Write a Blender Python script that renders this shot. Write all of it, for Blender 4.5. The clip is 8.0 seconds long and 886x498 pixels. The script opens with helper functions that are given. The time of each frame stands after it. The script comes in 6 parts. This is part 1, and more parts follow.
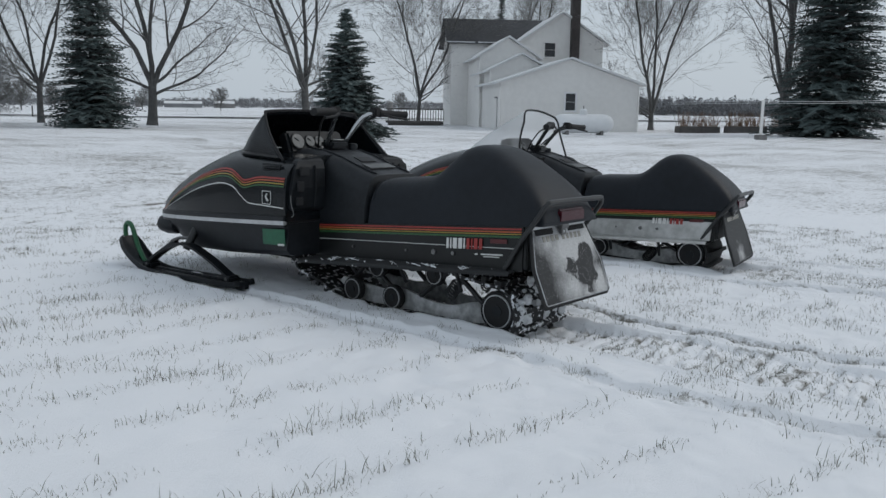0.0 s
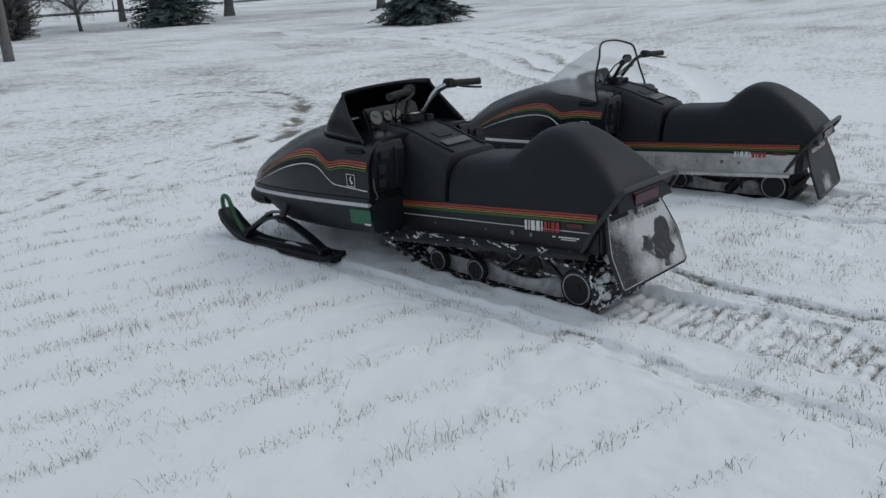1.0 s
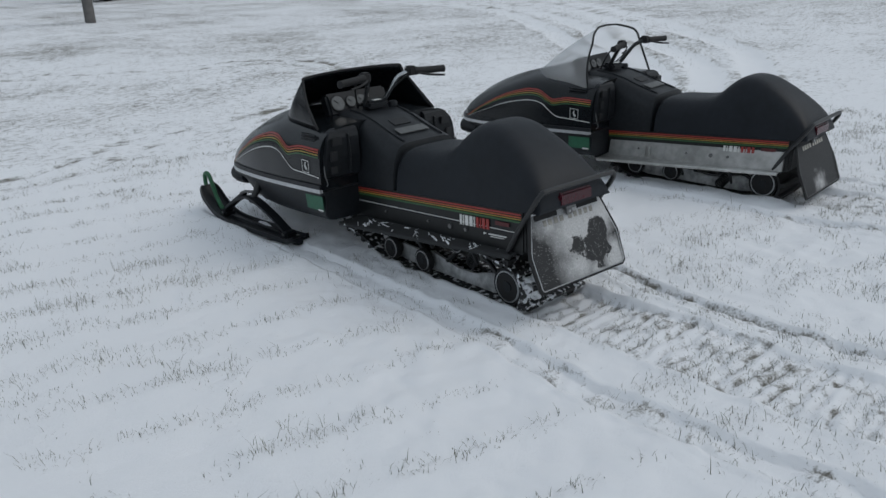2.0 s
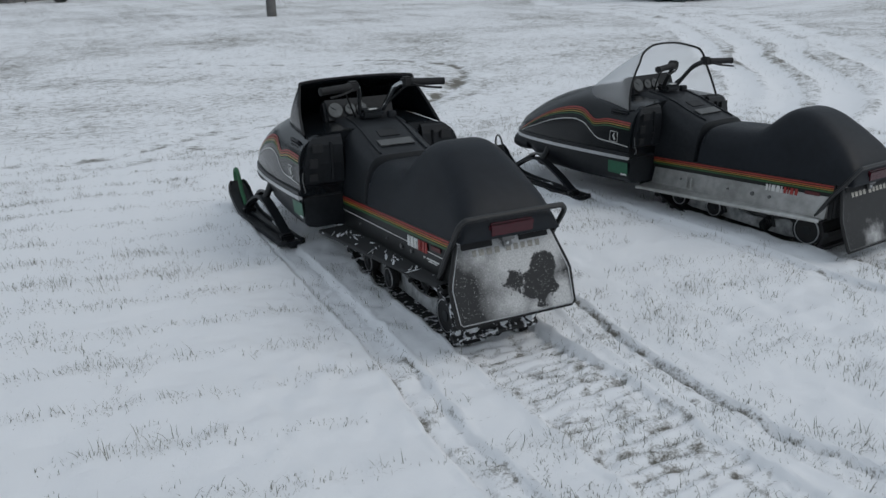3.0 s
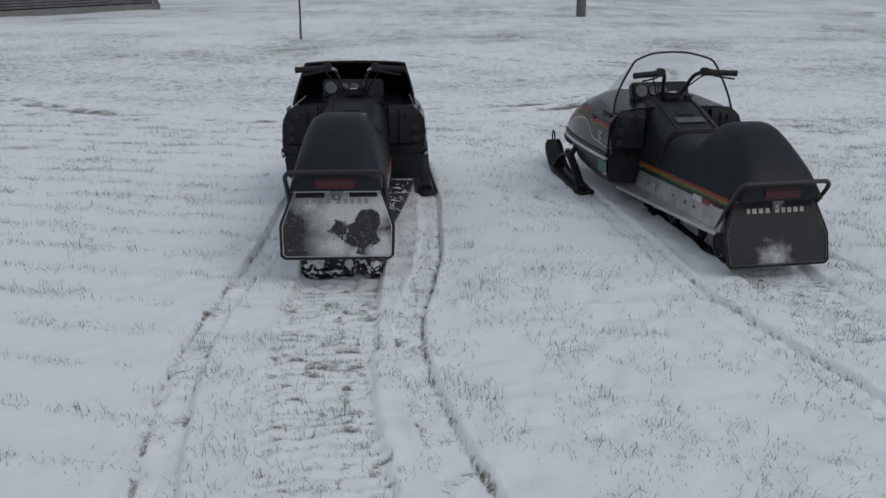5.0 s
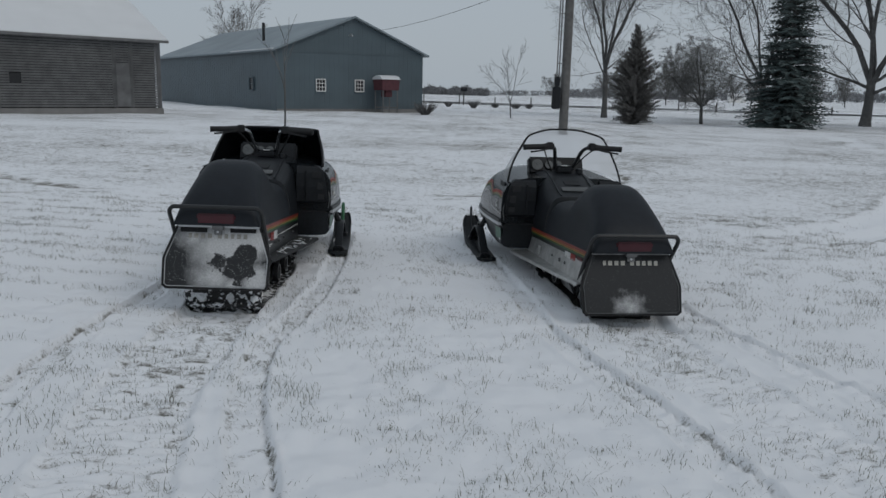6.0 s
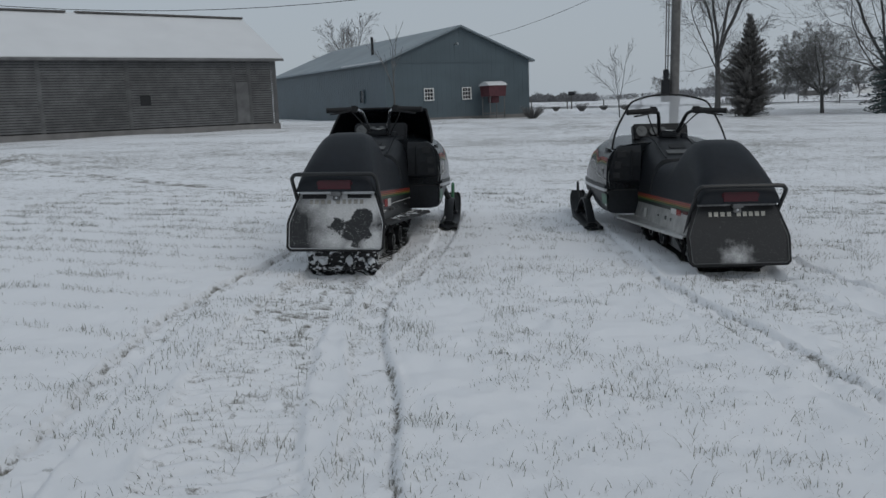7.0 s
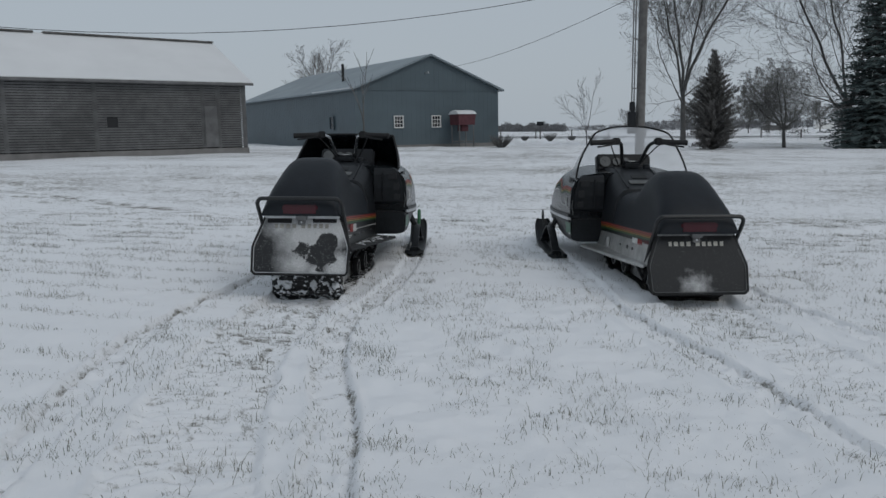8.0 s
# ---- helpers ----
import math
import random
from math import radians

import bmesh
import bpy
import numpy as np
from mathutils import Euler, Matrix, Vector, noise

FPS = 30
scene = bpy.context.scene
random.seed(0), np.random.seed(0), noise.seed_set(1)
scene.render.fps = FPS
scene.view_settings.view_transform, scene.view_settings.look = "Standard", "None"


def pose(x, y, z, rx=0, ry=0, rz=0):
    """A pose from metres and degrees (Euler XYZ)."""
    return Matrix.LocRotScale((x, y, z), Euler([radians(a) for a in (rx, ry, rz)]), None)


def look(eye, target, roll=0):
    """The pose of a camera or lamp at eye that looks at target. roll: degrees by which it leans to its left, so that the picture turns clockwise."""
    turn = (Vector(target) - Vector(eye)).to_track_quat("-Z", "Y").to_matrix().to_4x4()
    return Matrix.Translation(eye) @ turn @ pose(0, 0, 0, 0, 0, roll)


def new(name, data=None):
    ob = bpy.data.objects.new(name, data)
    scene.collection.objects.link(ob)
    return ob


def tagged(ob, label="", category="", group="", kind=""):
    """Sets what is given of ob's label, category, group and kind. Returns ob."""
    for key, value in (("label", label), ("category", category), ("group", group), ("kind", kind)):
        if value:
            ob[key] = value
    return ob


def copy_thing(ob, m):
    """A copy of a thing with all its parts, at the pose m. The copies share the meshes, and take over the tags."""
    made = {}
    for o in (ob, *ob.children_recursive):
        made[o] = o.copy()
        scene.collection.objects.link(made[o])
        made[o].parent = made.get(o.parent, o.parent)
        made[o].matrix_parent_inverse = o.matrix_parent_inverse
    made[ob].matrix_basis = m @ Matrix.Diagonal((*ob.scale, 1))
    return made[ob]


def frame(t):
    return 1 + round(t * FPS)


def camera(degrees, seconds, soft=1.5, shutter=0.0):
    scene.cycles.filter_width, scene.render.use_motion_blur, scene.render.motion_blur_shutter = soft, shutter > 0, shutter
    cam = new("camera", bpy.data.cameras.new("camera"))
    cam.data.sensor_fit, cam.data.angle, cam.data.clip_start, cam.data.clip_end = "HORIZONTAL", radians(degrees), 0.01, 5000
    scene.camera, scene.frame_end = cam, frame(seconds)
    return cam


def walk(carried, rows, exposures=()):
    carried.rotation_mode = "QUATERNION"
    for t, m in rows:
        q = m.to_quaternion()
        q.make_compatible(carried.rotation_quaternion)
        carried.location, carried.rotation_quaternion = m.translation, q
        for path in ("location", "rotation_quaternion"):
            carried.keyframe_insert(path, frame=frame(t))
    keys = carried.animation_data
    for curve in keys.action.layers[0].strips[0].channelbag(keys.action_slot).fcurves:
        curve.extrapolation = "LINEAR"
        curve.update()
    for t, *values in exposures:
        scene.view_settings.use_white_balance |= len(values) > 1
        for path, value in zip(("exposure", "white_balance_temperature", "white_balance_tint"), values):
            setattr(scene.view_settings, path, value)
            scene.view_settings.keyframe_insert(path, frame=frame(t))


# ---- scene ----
cam = camera(55.1, 8.0)
PATH = [
    (0, (-2.860, -1.637, 0.864), (-1.327, -0.394, 0.537), 0.8),
    (0.5, (-2.790, -1.569, 1.029), (-1.316, -0.299, 0.567), -0.5),
    (1, (-2.863, -1.695, 1.373), (-1.529, -0.343, 0.746), -4.1),
    (1.5, (-2.735, -1.871, 1.429), (-1.444, -0.495, 0.764), -4.7),
    (1.7, (-2.601, -1.968, 1.441), (-1.352, -0.565, 0.756), -4.4),
    (3, (-1.469, -2.477, 1.412), (-0.659, -0.772, 0.749), -2.4),
    (3.5, (-0.974, -2.684, 1.406), (-0.369, -0.909, 0.712), -3.1),
    (4, (-0.476, -2.977, 1.398), (-0.115, -1.136, 0.706), -0.3),
    (4.2, (-0.249, -3.094, 1.380), (0.036, -1.229, 0.715), 0.1),
    (5.3, (0.690, -3.812, 1.372), (0.608, -1.907, 0.767), 0.2),
    (5.5, (0.858, -3.893, 1.318), (0.760, -1.958, 0.823), 2.8),
    (6, (1.084, -4.001, 1.075), (1.093, -2.034, 0.714), 0.9),
    (6.5, (1.086, -4.112, 0.856), (0.860, -2.180, 0.389), -2.1),
    (7, (1.115, -4.224, 0.849), (0.861, -2.269, 0.515), -2.2),
    (7.5, (1.132, -4.248, 0.847), (0.920, -2.281, 0.554), -1.1),
    (8, (1.138, -4.251, 0.846), (0.959, -2.277, 0.573), -1.1),
]
walk(cam, [(t, look(eye, target, roll)) for t, eye, target, roll in PATH],
     exposures=[(0, 0.17), (1, 0.09), (2, 0.07), (3.5, 0.03), (4.5, -0.08), (5.5, -0.20), (6.5, -0.27), (7.2, -0.23), (8, -0.19)])

# ---- world and sun: an even, overcast winter day ----
world = bpy.data.worlds.new("overcast")
scene.world = world
world.use_nodes = True
wn, wl = world.node_tree.nodes, world.node_tree.links
sky = wn.new("ShaderNodeTexSky")
sky.sky_type, sky.sun_disc = "NISHITA", False
sky.sun_elevation, sky.sun_rotation = radians(45), radians(127)
sky.air_density, sky.dust_density, sky.ozone_density = 1.0, 3.0, 1.0
cloud = wn.new("ShaderNodeMixRGB")
cloud.inputs[0].default_value = 0.9
cloud.inputs[2].default_value = (4.55, 5.15, 5.75, 1)
wl.new(sky.outputs[0], cloud.inputs[1])
wl.new(cloud.outputs[0], wn["Background"].inputs[0])
wn["Background"].inputs[1].default_value = 0.1
sun_lamp = new("sun", bpy.data.lights.new("sun", "SUN"))
sun_lamp.data.energy, sun_lamp.data.angle, sun_lamp.data.color = 0.6, radians(30), (1.0, 0.97, 0.92)
sun_lamp.matrix_basis = look((8, -6, 10), (0, 0, 0))

# ---- materials ----


def mat(name, color, rough=0.6, metal=0.0, grain=0.0, scale=40.0, color2=None, bump=0.0, bump_scale=200.0, spec=0.5, alpha=None):
    """A surface with colour variation at two scales and fine relief."""
    m = bpy.data.materials.new(name)
    m.use_nodes = True
    n, l = m.node_tree.nodes, m.node_tree.links
    b = n["Principled BSDF"]
    b.inputs["Roughness"].default_value = rough
    b.inputs["Metallic"].default_value = metal
    b.inputs["Specular IOR Level"].default_value = spec
    b.inputs["Base Color"].default_value = (*color, 1)
    geo = n.new("ShaderNodeTexCoord")
    if grain > 0:
        c2 = color2 or tuple(c * (1 - grain) for c in color)
        big, small = n.new("ShaderNodeTexNoise"), n.new("ShaderNodeTexNoise")
        big.inputs["Scale"].default_value, small.inputs["Scale"].default_value = scale * 0.12, scale
        big.inputs["Detail"].default_value = small.inputs["Detail"].default_value = 6
        add = n.new("ShaderNodeMath")
        add.operation = "ADD"
        ramp = n.new("ShaderNodeMapRange")
        ramp.inputs[1].default_value, ramp.inputs[2].default_value = 0.75, 1.25
        mix = n.new("ShaderNodeMixRGB")
        mix.inputs[1].default_value, mix.inputs[2].default_value = (*color, 1), (*c2, 1)
        for t in (big, small):
            l.new(geo.outputs["Object"], t.inputs["Vector"])
        l.new(big.outputs["Fac"], add.inputs[0])
        l.new(small.outputs["Fac"], add.inputs[1])
        l.new(add.outputs[0], ramp.inputs[0])
        l.new(ramp.outputs[0], mix.inputs[0])
        l.new(mix.outputs[0], b.inputs["Base Color"])
    if bump > 0:
        nb, bp = n.new("ShaderNodeTexNoise"), n.new("ShaderNodeBump")
        nb.inputs["Scale"].default_value = bump_scale
        nb.inputs["Detail"].default_value = 5
        bp.inputs["Strength"].default_value, bp.inputs["Distance"].default_value = bump, 0.01
        l.new(geo.outputs["Object"], nb.inputs["Vector"])
        l.new(nb.outputs["Fac"], bp.inputs["Height"])
        l.new(bp.outputs[0], b.inputs["Normal"])
    return m


def frosted(name, bare, frost, lo, hi, scale, detail=8.0, rough=0.75):
    """A dark surface with ragged patches of frost and packed snow on it."""
    m = mat(name, bare, rough)
    n, l = m.node_tree.nodes, m.node_tree.links
    b = n["Principled BSDF"]
    co, no, rg, mx = n.new("ShaderNodeTexCoord"), n.new("ShaderNodeTexNoise"), n.new("ShaderNodeMapRange"), n.new("ShaderNodeMixRGB")
    no.inputs["Scale"].default_value, no.inputs["Detail"].default_value = scale, detail
    rg.inputs[1].default_value, rg.inputs[2].default_value = lo, hi
    mx.inputs[1].default_value, mx.inputs[2].default_value = (*bare, 1), (*frost, 1)
    bp = n.new("ShaderNodeBump")
    bp.inputs["Strength"].default_value, bp.inputs["Distance"].default_value = 0.6, 0.006
    l.new(co.outputs["Object"], no.inputs["Vector"])
    l.new(no.outputs["Fac"], rg.inputs[0])
    l.new(rg.outputs[0], mx.inputs[0])
    l.new(rg.outputs[0], bp.inputs["Height"])
    l.new(bp.outputs[0], b.inputs["Normal"])
    l.new(mx.outputs[0], b.inputs["Base Color"])
    return m


def snow_material():
    m = bpy.data.materials.new("snow over turf")
    m.use_nodes = True
    n, l = m.node_tree.nodes, m.node_tree.links
    b = n["Principled BSDF"]
    b.inputs["Roughness"].default_value = 0.75
    b.inputs["Specular IOR Level"].default_value = 0.25
    co = n.new("ShaderNodeTexCoord")
    row = n.new("ShaderNodeMapping")
    row.inputs["Rotation"].default_value = (0, 0, radians(-8))
    row.inputs["Scale"].default_value = (0.7, 1.2, 1)
    l.new(co.outputs["Object"], row.inputs["Vector"])

    def noise_of(scale, detail, rough, vec):
        t = n.new("ShaderNodeTexNoise")
        t.inputs["Scale"].default_value, t.inputs["Detail"].default_value, t.inputs["Roughness"].default_value = scale, detail, rough
        l.new(vec, t.inputs["Vector"])
        return t.outputs["Fac"]

    patch = noise_of(0.55, 6, 0.6, row.outputs[0])
    speck = noise_of(16.0, 9, 0.80, row.outputs[0])
    fine = noise_of(120.0, 6, 0.75, co.outputs["Object"])
    s1 = n.new("ShaderNodeMath")
    s1.operation = "MULTIPLY_ADD"
    s1.inputs[1].default_value = 0.2
    l.new(patch, s1.inputs[0])
    l.new(speck, s1.inputs[2])
    s2 = n.new("ShaderNodeMath")
    s2.operation = "MULTIPLY_ADD"
    s2.inputs[1].default_value = 0.45
    l.new(fine, s2.inputs[0])
    l.new(s1.outputs[0], s2.inputs[2])
    # holds bare turf, plus shade painted along trail edges and tread cracks
    worn = n.new("ShaderNodeAttribute")
    worn.attribute_name = "worn"
    s3 = n.new("ShaderNodeMath")
    s3.operation = "MULTIPLY_ADD"
    s3.inputs[1].default_value = 0.38
    l.new(worn.outputs["Fac"], s3.inputs[0])
    l.new(s2.outputs[0], s3.inputs[2])
    rg = n.new("ShaderNodeMapRange")
    rg.inputs[1].default_value, rg.inputs[2].default_value = 0.99, 1.16
    l.new(s3.outputs[0], rg.inputs[0])
    turf = n.new("ShaderNodeMixRGB")
    turf.inputs[1].default_value, turf.inputs[2].default_value = (0.225, 0.208, 0.174, 1), (0.11, 0.108, 0.096, 1)
    l.new(fine, turf.inputs[0])
    mx = n.new("ShaderNodeMixRGB")
    mx.inputs[1].default_value = (0.84, 0.852, 0.875, 1)
    l.new(rg.outputs[0], mx.inputs[0])
    l.new(turf.outputs[0], mx.inputs[2])
    l.new(mx.outputs[0], b.inputs["Base Color"])
    bp = n.new("ShaderNodeBump")
    bp.inputs["Strength"].default_value, bp.inputs["Distance"].default_value = 0.5, 0.012
    l.new(s2.outputs[0], bp.inputs["Height"])
    l.new(bp.outputs[0], b.inputs["Normal"])
    return m


def glass_material():
    m = bpy.data.materials.new("clear acrylic")
    m.use_nodes = True
    n, l = m.node_tree.nodes, m.node_tree.links
    n.remove(n["Principled BSDF"])
    clear, haze, gloss = (n.new("ShaderNodeBsdf" + k) for k in ("Transparent", "Translucent", "Glossy"))
    a, b2 = n.new("ShaderNodeMixShader"), n.new("ShaderNodeMixShader")
    clear.inputs[0].default_value = (0.95, 0.96, 0.97, 1)
    gloss.inputs["Roughness"].default_value = 0.08
    haze.inputs[0].default_value = (0.93, 0.94, 0.95, 1)
    a.inputs[0].default_value = 0.34
    l.new(clear.outputs[0], a.inputs[1])
    l.new(haze.outputs[0], a.inputs[2])
    b2.inputs[0].default_value = 0.05
    l.new(a.outputs[0], b2.inputs[1])
    l.new(gloss.outputs[0], b2.inputs[2])
    l.new(b2.outputs[0], n["Material Output"].inputs[0])
    return m


M = {
    "snow": snow_material(),
    "blade": mat("dry winter grass", (0.23, 0.215, 0.18), 0.8, grain=0.5, scale=3, color2=(0.12, 0.125, 0.10)),
    "hood": mat("black gloss fibreglass", (0.008, 0.0100, 0.0122), 0.22, grain=0.4, scale=60, spec=0.3, bump=0.02, bump_scale=30),
    "pan": mat("scuffed black plastic", (0.0132, 0.0155, 0.0188), 0.45, grain=0.5, scale=50, bump=0.05, bump_scale=300, spec=0.3),
    "vinyl": mat("black seat vinyl", (0.0095, 0.0125, 0.0175), 0.5, grain=0.35, scale=30, bump=0.12, bump_scale=420, spec=0.27),
    "rubber": mat("black rubber", (0.011, 0.011, 0.012), 0.75, grain=0.4, scale=60, bump=0.2, bump_scale=200),
    "panel": mat("black painted tunnel", (0.009, 0.0104, 0.0108), 0.38, grain=0.4, scale=50, spec=0.35),
    "silver": mat("scuffed aluminium", (0.56, 0.56, 0.545), 0.40, 0.7, grain=0.4, scale=22, color2=(0.33, 0.33, 0.315), bump=0.04),
    "rail": mat("frosted aluminium rail", (0.60, 0.61, 0.61), 0.6, 0.25, grain=0.5, scale=30, color2=(0.20, 0.205, 0.205), bump=0.05),
    "trim": mat("silver trim", (0.55, 0.56, 0.57), 0.35, 0.6, grain=0.25, scale=40),
    "steel": mat("dull steel", (0.24, 0.24, 0.24), 0.45, 0.8, grain=0.5, scale=60),
    "chrome": mat("chromed tube", (0.55, 0.56, 0.57), 0.2, 1.0, grain=0.2, scale=60),
    "black": mat("black enamel tube", (0.014, 0.015, 0.016), 0.4, grain=0.4, scale=60),
    "red": mat("red stripe", (0.31, 0.030, 0.026), 0.4, grain=0.2, scale=40),
    "orange": mat("orange stripe", (0.42, 0.095, 0.03), 0.4, grain=0.2, scale=40),
    "yellow": mat("yellow stripe", (0.38, 0.28, 0.045), 0.4, grain=0.2, scale=40),
    "green": mat("green stripe", (0.025, 0.10, 0.03), 0.4, grain=0.2, scale=40),
    "decal": mat("green decal", (0.008, 0.115, 0.055), 0.4, grain=0.35, scale=40),
    "loop": mat("green paint", (0.015, 0.13, 0.05), 0.45, grain=0.4, scale=50),
    "white": mat("white lettering", (0.68, 0.68, 0.66), 0.5, grain=0.2, scale=80),
    "maroon": mat("dark red lettering", (0.09, 0.012, 0.014), 0.5, grain=0.2, scale=80),
    "tan": mat("worn pale lettering", (0.36, 0.345, 0.31), 0.7, grain=0.4, scale=120),
    "cream": mat("cream lettering", (0.52, 0.50, 0.44), 0.6, grain=0.3, scale=120),
    "lens": mat("red lamp lens", (0.055, 0.004, 0.010), 0.25, grain=0.2, scale=60),
    "dial": mat("dial face", (0.13, 0.138, 0.14), 0.25, grain=0.3, scale=60),
    "plate": mat("grey instruction plate", (0.12, 0.125, 0.125), 0.5, grain=0.4, scale=120),
    "flap_frost": None, "flap_clean": None,
    "frost": frosted("snow caked rubber", (0.018, 0.018, 0.019), (0.75, 0.77, 0.8), 0.545, 0.60, 42),
    "board": frosted("snowy black running board", (0.014, 0.015, 0.016), (0.76, 0.78, 0.8), 0.68, 0.74, 40),
    "cake": mat("packed snow", (0.78, 0.80, 0.82), 0.8, grain=0.15, scale=60, bump=0.4, bump_scale=60),
    "glass": glass_material(),
    "bark": mat("grey bark", (0.12, 0.118, 0.115), 0.9, grain=0.45, scale=6, bump=0.4, bump_scale=20),
    "twig": mat("bare twigs", (0.17, 0.168, 0.165), 0.9, grain=0.3, scale=4),
    "needle": mat("spruce needles", (0.042, 0.064, 0.062), 0.7, grain=0.6, scale=2.2, color2=(0.075, 0.10, 0.098)),
    "arbor": mat("winter cedar foliage", (0.135, 0.13, 0.125), 0.8, grain=0.4, scale=3),
    "siding": mat("white lap siding", (0.80, 0.79, 0.77), 0.6, grain=0.08, scale=3),
    "roof": mat("dark shingles", (0.056, 0.058, 0.064), 0.85, grain=0.4, scale=4),
    "roofsnow": mat("thin roof snow", (0.70, 0.71, 0.72), 0.8, grain=0.07, scale=1.2, bump=0.1, bump_scale=4),
    "brick": mat("dark chimney brick", (0.07, 0.06, 0.058), 0.85, grain=0.4, scale=8),
    "metal_blue": mat("blue-grey ribbed steel", (0.088, 0.120, 0.138), 0.5, 0.0, grain=0.2, scale=0.9),
    "roof_blue": mat("frosted grey-green steel roof", (0.22, 0.265, 0.29), 0.5, grain=0.25, scale=0.7),
    "slat": mat("weathered grey boards", (0.175, 0.176, 0.178), 0.9, grain=0.45, scale=3, bump=0.3, bump_scale=20),
    # near-black: paints the shade inside openings; also the stove pipe and gauge needles
    "dark": mat("near-black enamel and opening shade", (0.012, 0.013, 0.015), 0.6, grain=0.3, scale=5),
    "concrete": mat("old concrete", (0.22, 0.215, 0.21), 0.9, grain=0.35, scale=3),
    "pole": mat("weathered pole", (0.15, 0.145, 0.14), 0.9, grain=0.4, scale=8, bump=0.3, bump_scale=30),
    "barnred": mat("faded red paint", (0.11, 0.035, 0.044), 0.7, grain=0.4, scale=5),
    "pane": mat("window pane", (0.02, 0.022, 0.026), 0.12),
    "tank": mat("white tank paint", (0.78, 0.79, 0.8), 0.35, grain=0.08, scale=3),
    "asphalt": mat("wintry road", (0.17, 0.172, 0.178), 0.85, grain=0.3, scale=0.4),
    "wood": mat("grey deck wood", (0.10, 0.095, 0.09), 0.85, grain=0.4, scale=6),
    # lightened grey: mild distance haze is mixed into this colour of woods and sheds
    "haze_grey": mat("far grey with haze tint", (0.23, 0.235, 0.245), 0.95, grain=0.35, scale=0.12),
    "reed": mat("dry brown stalks", (0.26, 0.165, 0.11), 0.9, grain=0.4, scale=2),
    "cable": mat("black cable", (0.05, 0.052, 0.055), 0.7),
}


def flap_material(name, frost_amount, bare_patch, fleck=0.75):
    """Black rubber flap under a dusting of frost; the bare patch is a ragged stain."""
    m = mat(name, (0.0115, 0.0125, 0.014), 0.6)
    n, l = m.node_tree.nodes, m.node_tree.links
    b = n["Principled BSDF"]
    co = n.new("ShaderNodeTexCoord")
    no, fi = n.new("ShaderNodeTexNoise"), n.new("ShaderNodeTexNoise")
    no.inputs["Scale"].default_value, no.inputs["Detail"].default_value, no.inputs["Roughness"].default_value = 15, 9, 0.68
    fi.inputs["Scale"].default_value, fi.inputs["Detail"].default_value = 190, 7
    l.new(co.outputs["Object"], no.inputs["Vector"])
    l.new(co.outputs["Object"], fi.inputs["Vector"])

    def spot(center, radius, soft, rag):
        d = n.new("ShaderNodeVectorMath")
        d.operation = "DISTANCE"
        d.inputs[1].default_value = center
        l.new(co.outputs["Object"], d.inputs[0])
        w = n.new("ShaderNodeMath")
        w.operation = "MULTIPLY_ADD"
        w.inputs[1].default_value = rag
        l.new(no.outputs["Fac"], w.inputs[0])
        l.new(d.outputs["Value"], w.inputs[2])
        r = n.new("ShaderNodeMapRange")
        r.inputs[1].default_value, r.inputs[2].default_value = radius + rag * 0.5 - soft, radius + rag * 0.5 + soft
        r.inputs[3].default_value, r.inputs[4].default_value = 1, 0
        l.new(w.outputs[0], r.inputs[0])
        return r.outputs[0]

    def combine(op, x, y):
        k = n.new("ShaderNodeMath")
        k.operation = op
        k.use_clamp = True
        for i, v in enumerate((x, y)):
            if isinstance(v, float):
                k.inputs[i].default_value = v
            else:
                l.new(v, k.inputs[i])
        return k.outputs[0]

    frost = None
    for c, r, s, g in frost_amount:
        f = spot(c, r, s, g)
        frost = f if frost is None else combine("MAXIMUM", frost, f)
    grains = n.new("ShaderNodeMapRange")
    grains.inputs[1].default_value, grains.inputs[2].default_value = -0.35, 0.72
    l.new(fi.outputs["Fac"], grains.inputs[0])
    dust = combine("MULTIPLY", frost, grains.outputs[0])
    for c, r, s, g in bare_patch:
        f = spot(c, r, s, g)
        inv = combine("SUBTRACT", 1.0, f)
        dust = combine("MULTIPLY", dust, inv)
    flecks = n.new("ShaderNodeMapRange")
    flecks.inputs[1].default_value, flecks.inputs[2].default_value = 0.635, 0.68
    l.new(fi.outputs["Fac"], flecks.inputs[0])
    dust = combine("MAXIMUM", dust, combine("MULTIPLY", flecks.outputs[0], fleck))
    mx = n.new("ShaderNodeMixRGB")
    mx.inputs[1].default_value, mx.inputs[2].default_value = (0.0115, 0.0125, 0.014, 1), (0.60, 0.605, 0.605, 1)
    l.new(dust, mx.inputs[0])
    l.new(mx.outputs[0], b.inputs["Base Color"])
    bp = n.new("ShaderNodeBump")
    bp.inputs["Strength"].default_value, bp.inputs["Distance"].default_value = 0.5, 0.004
    l.new(dust, bp.inputs["Height"])
    l.new(bp.outputs[0], b.inputs["Normal"])
    return m


M["flap_frost"] = flap_material("frosted rubber flap",
    [((0.03, 0.06, 0.33), 0.13, 0.06, 0.12), ((0.15, 0.08, 0.38), 0.12, 0.04, 0.10), ((0.0, 0.0, 0.19), 0.085, 0.07, 0.14), ((-0.12, 0.09, 0.375), 0.055, 0.05, 0.12), ((0.2, 0.01, 0.17), 0.075, 0.03, 0.12), ((0.09, 0.0, 0.15), 0.05, 0.03, 0.12)],
    [((0.135, 0.05, 0.29), 0.052, 0.004, 0.16), ((0.11, 0.04, 0.215), 0.078, 0.004, 0.20), ((0.01, 0.05, 0.25), 0.042, 0.004, 0.16)])
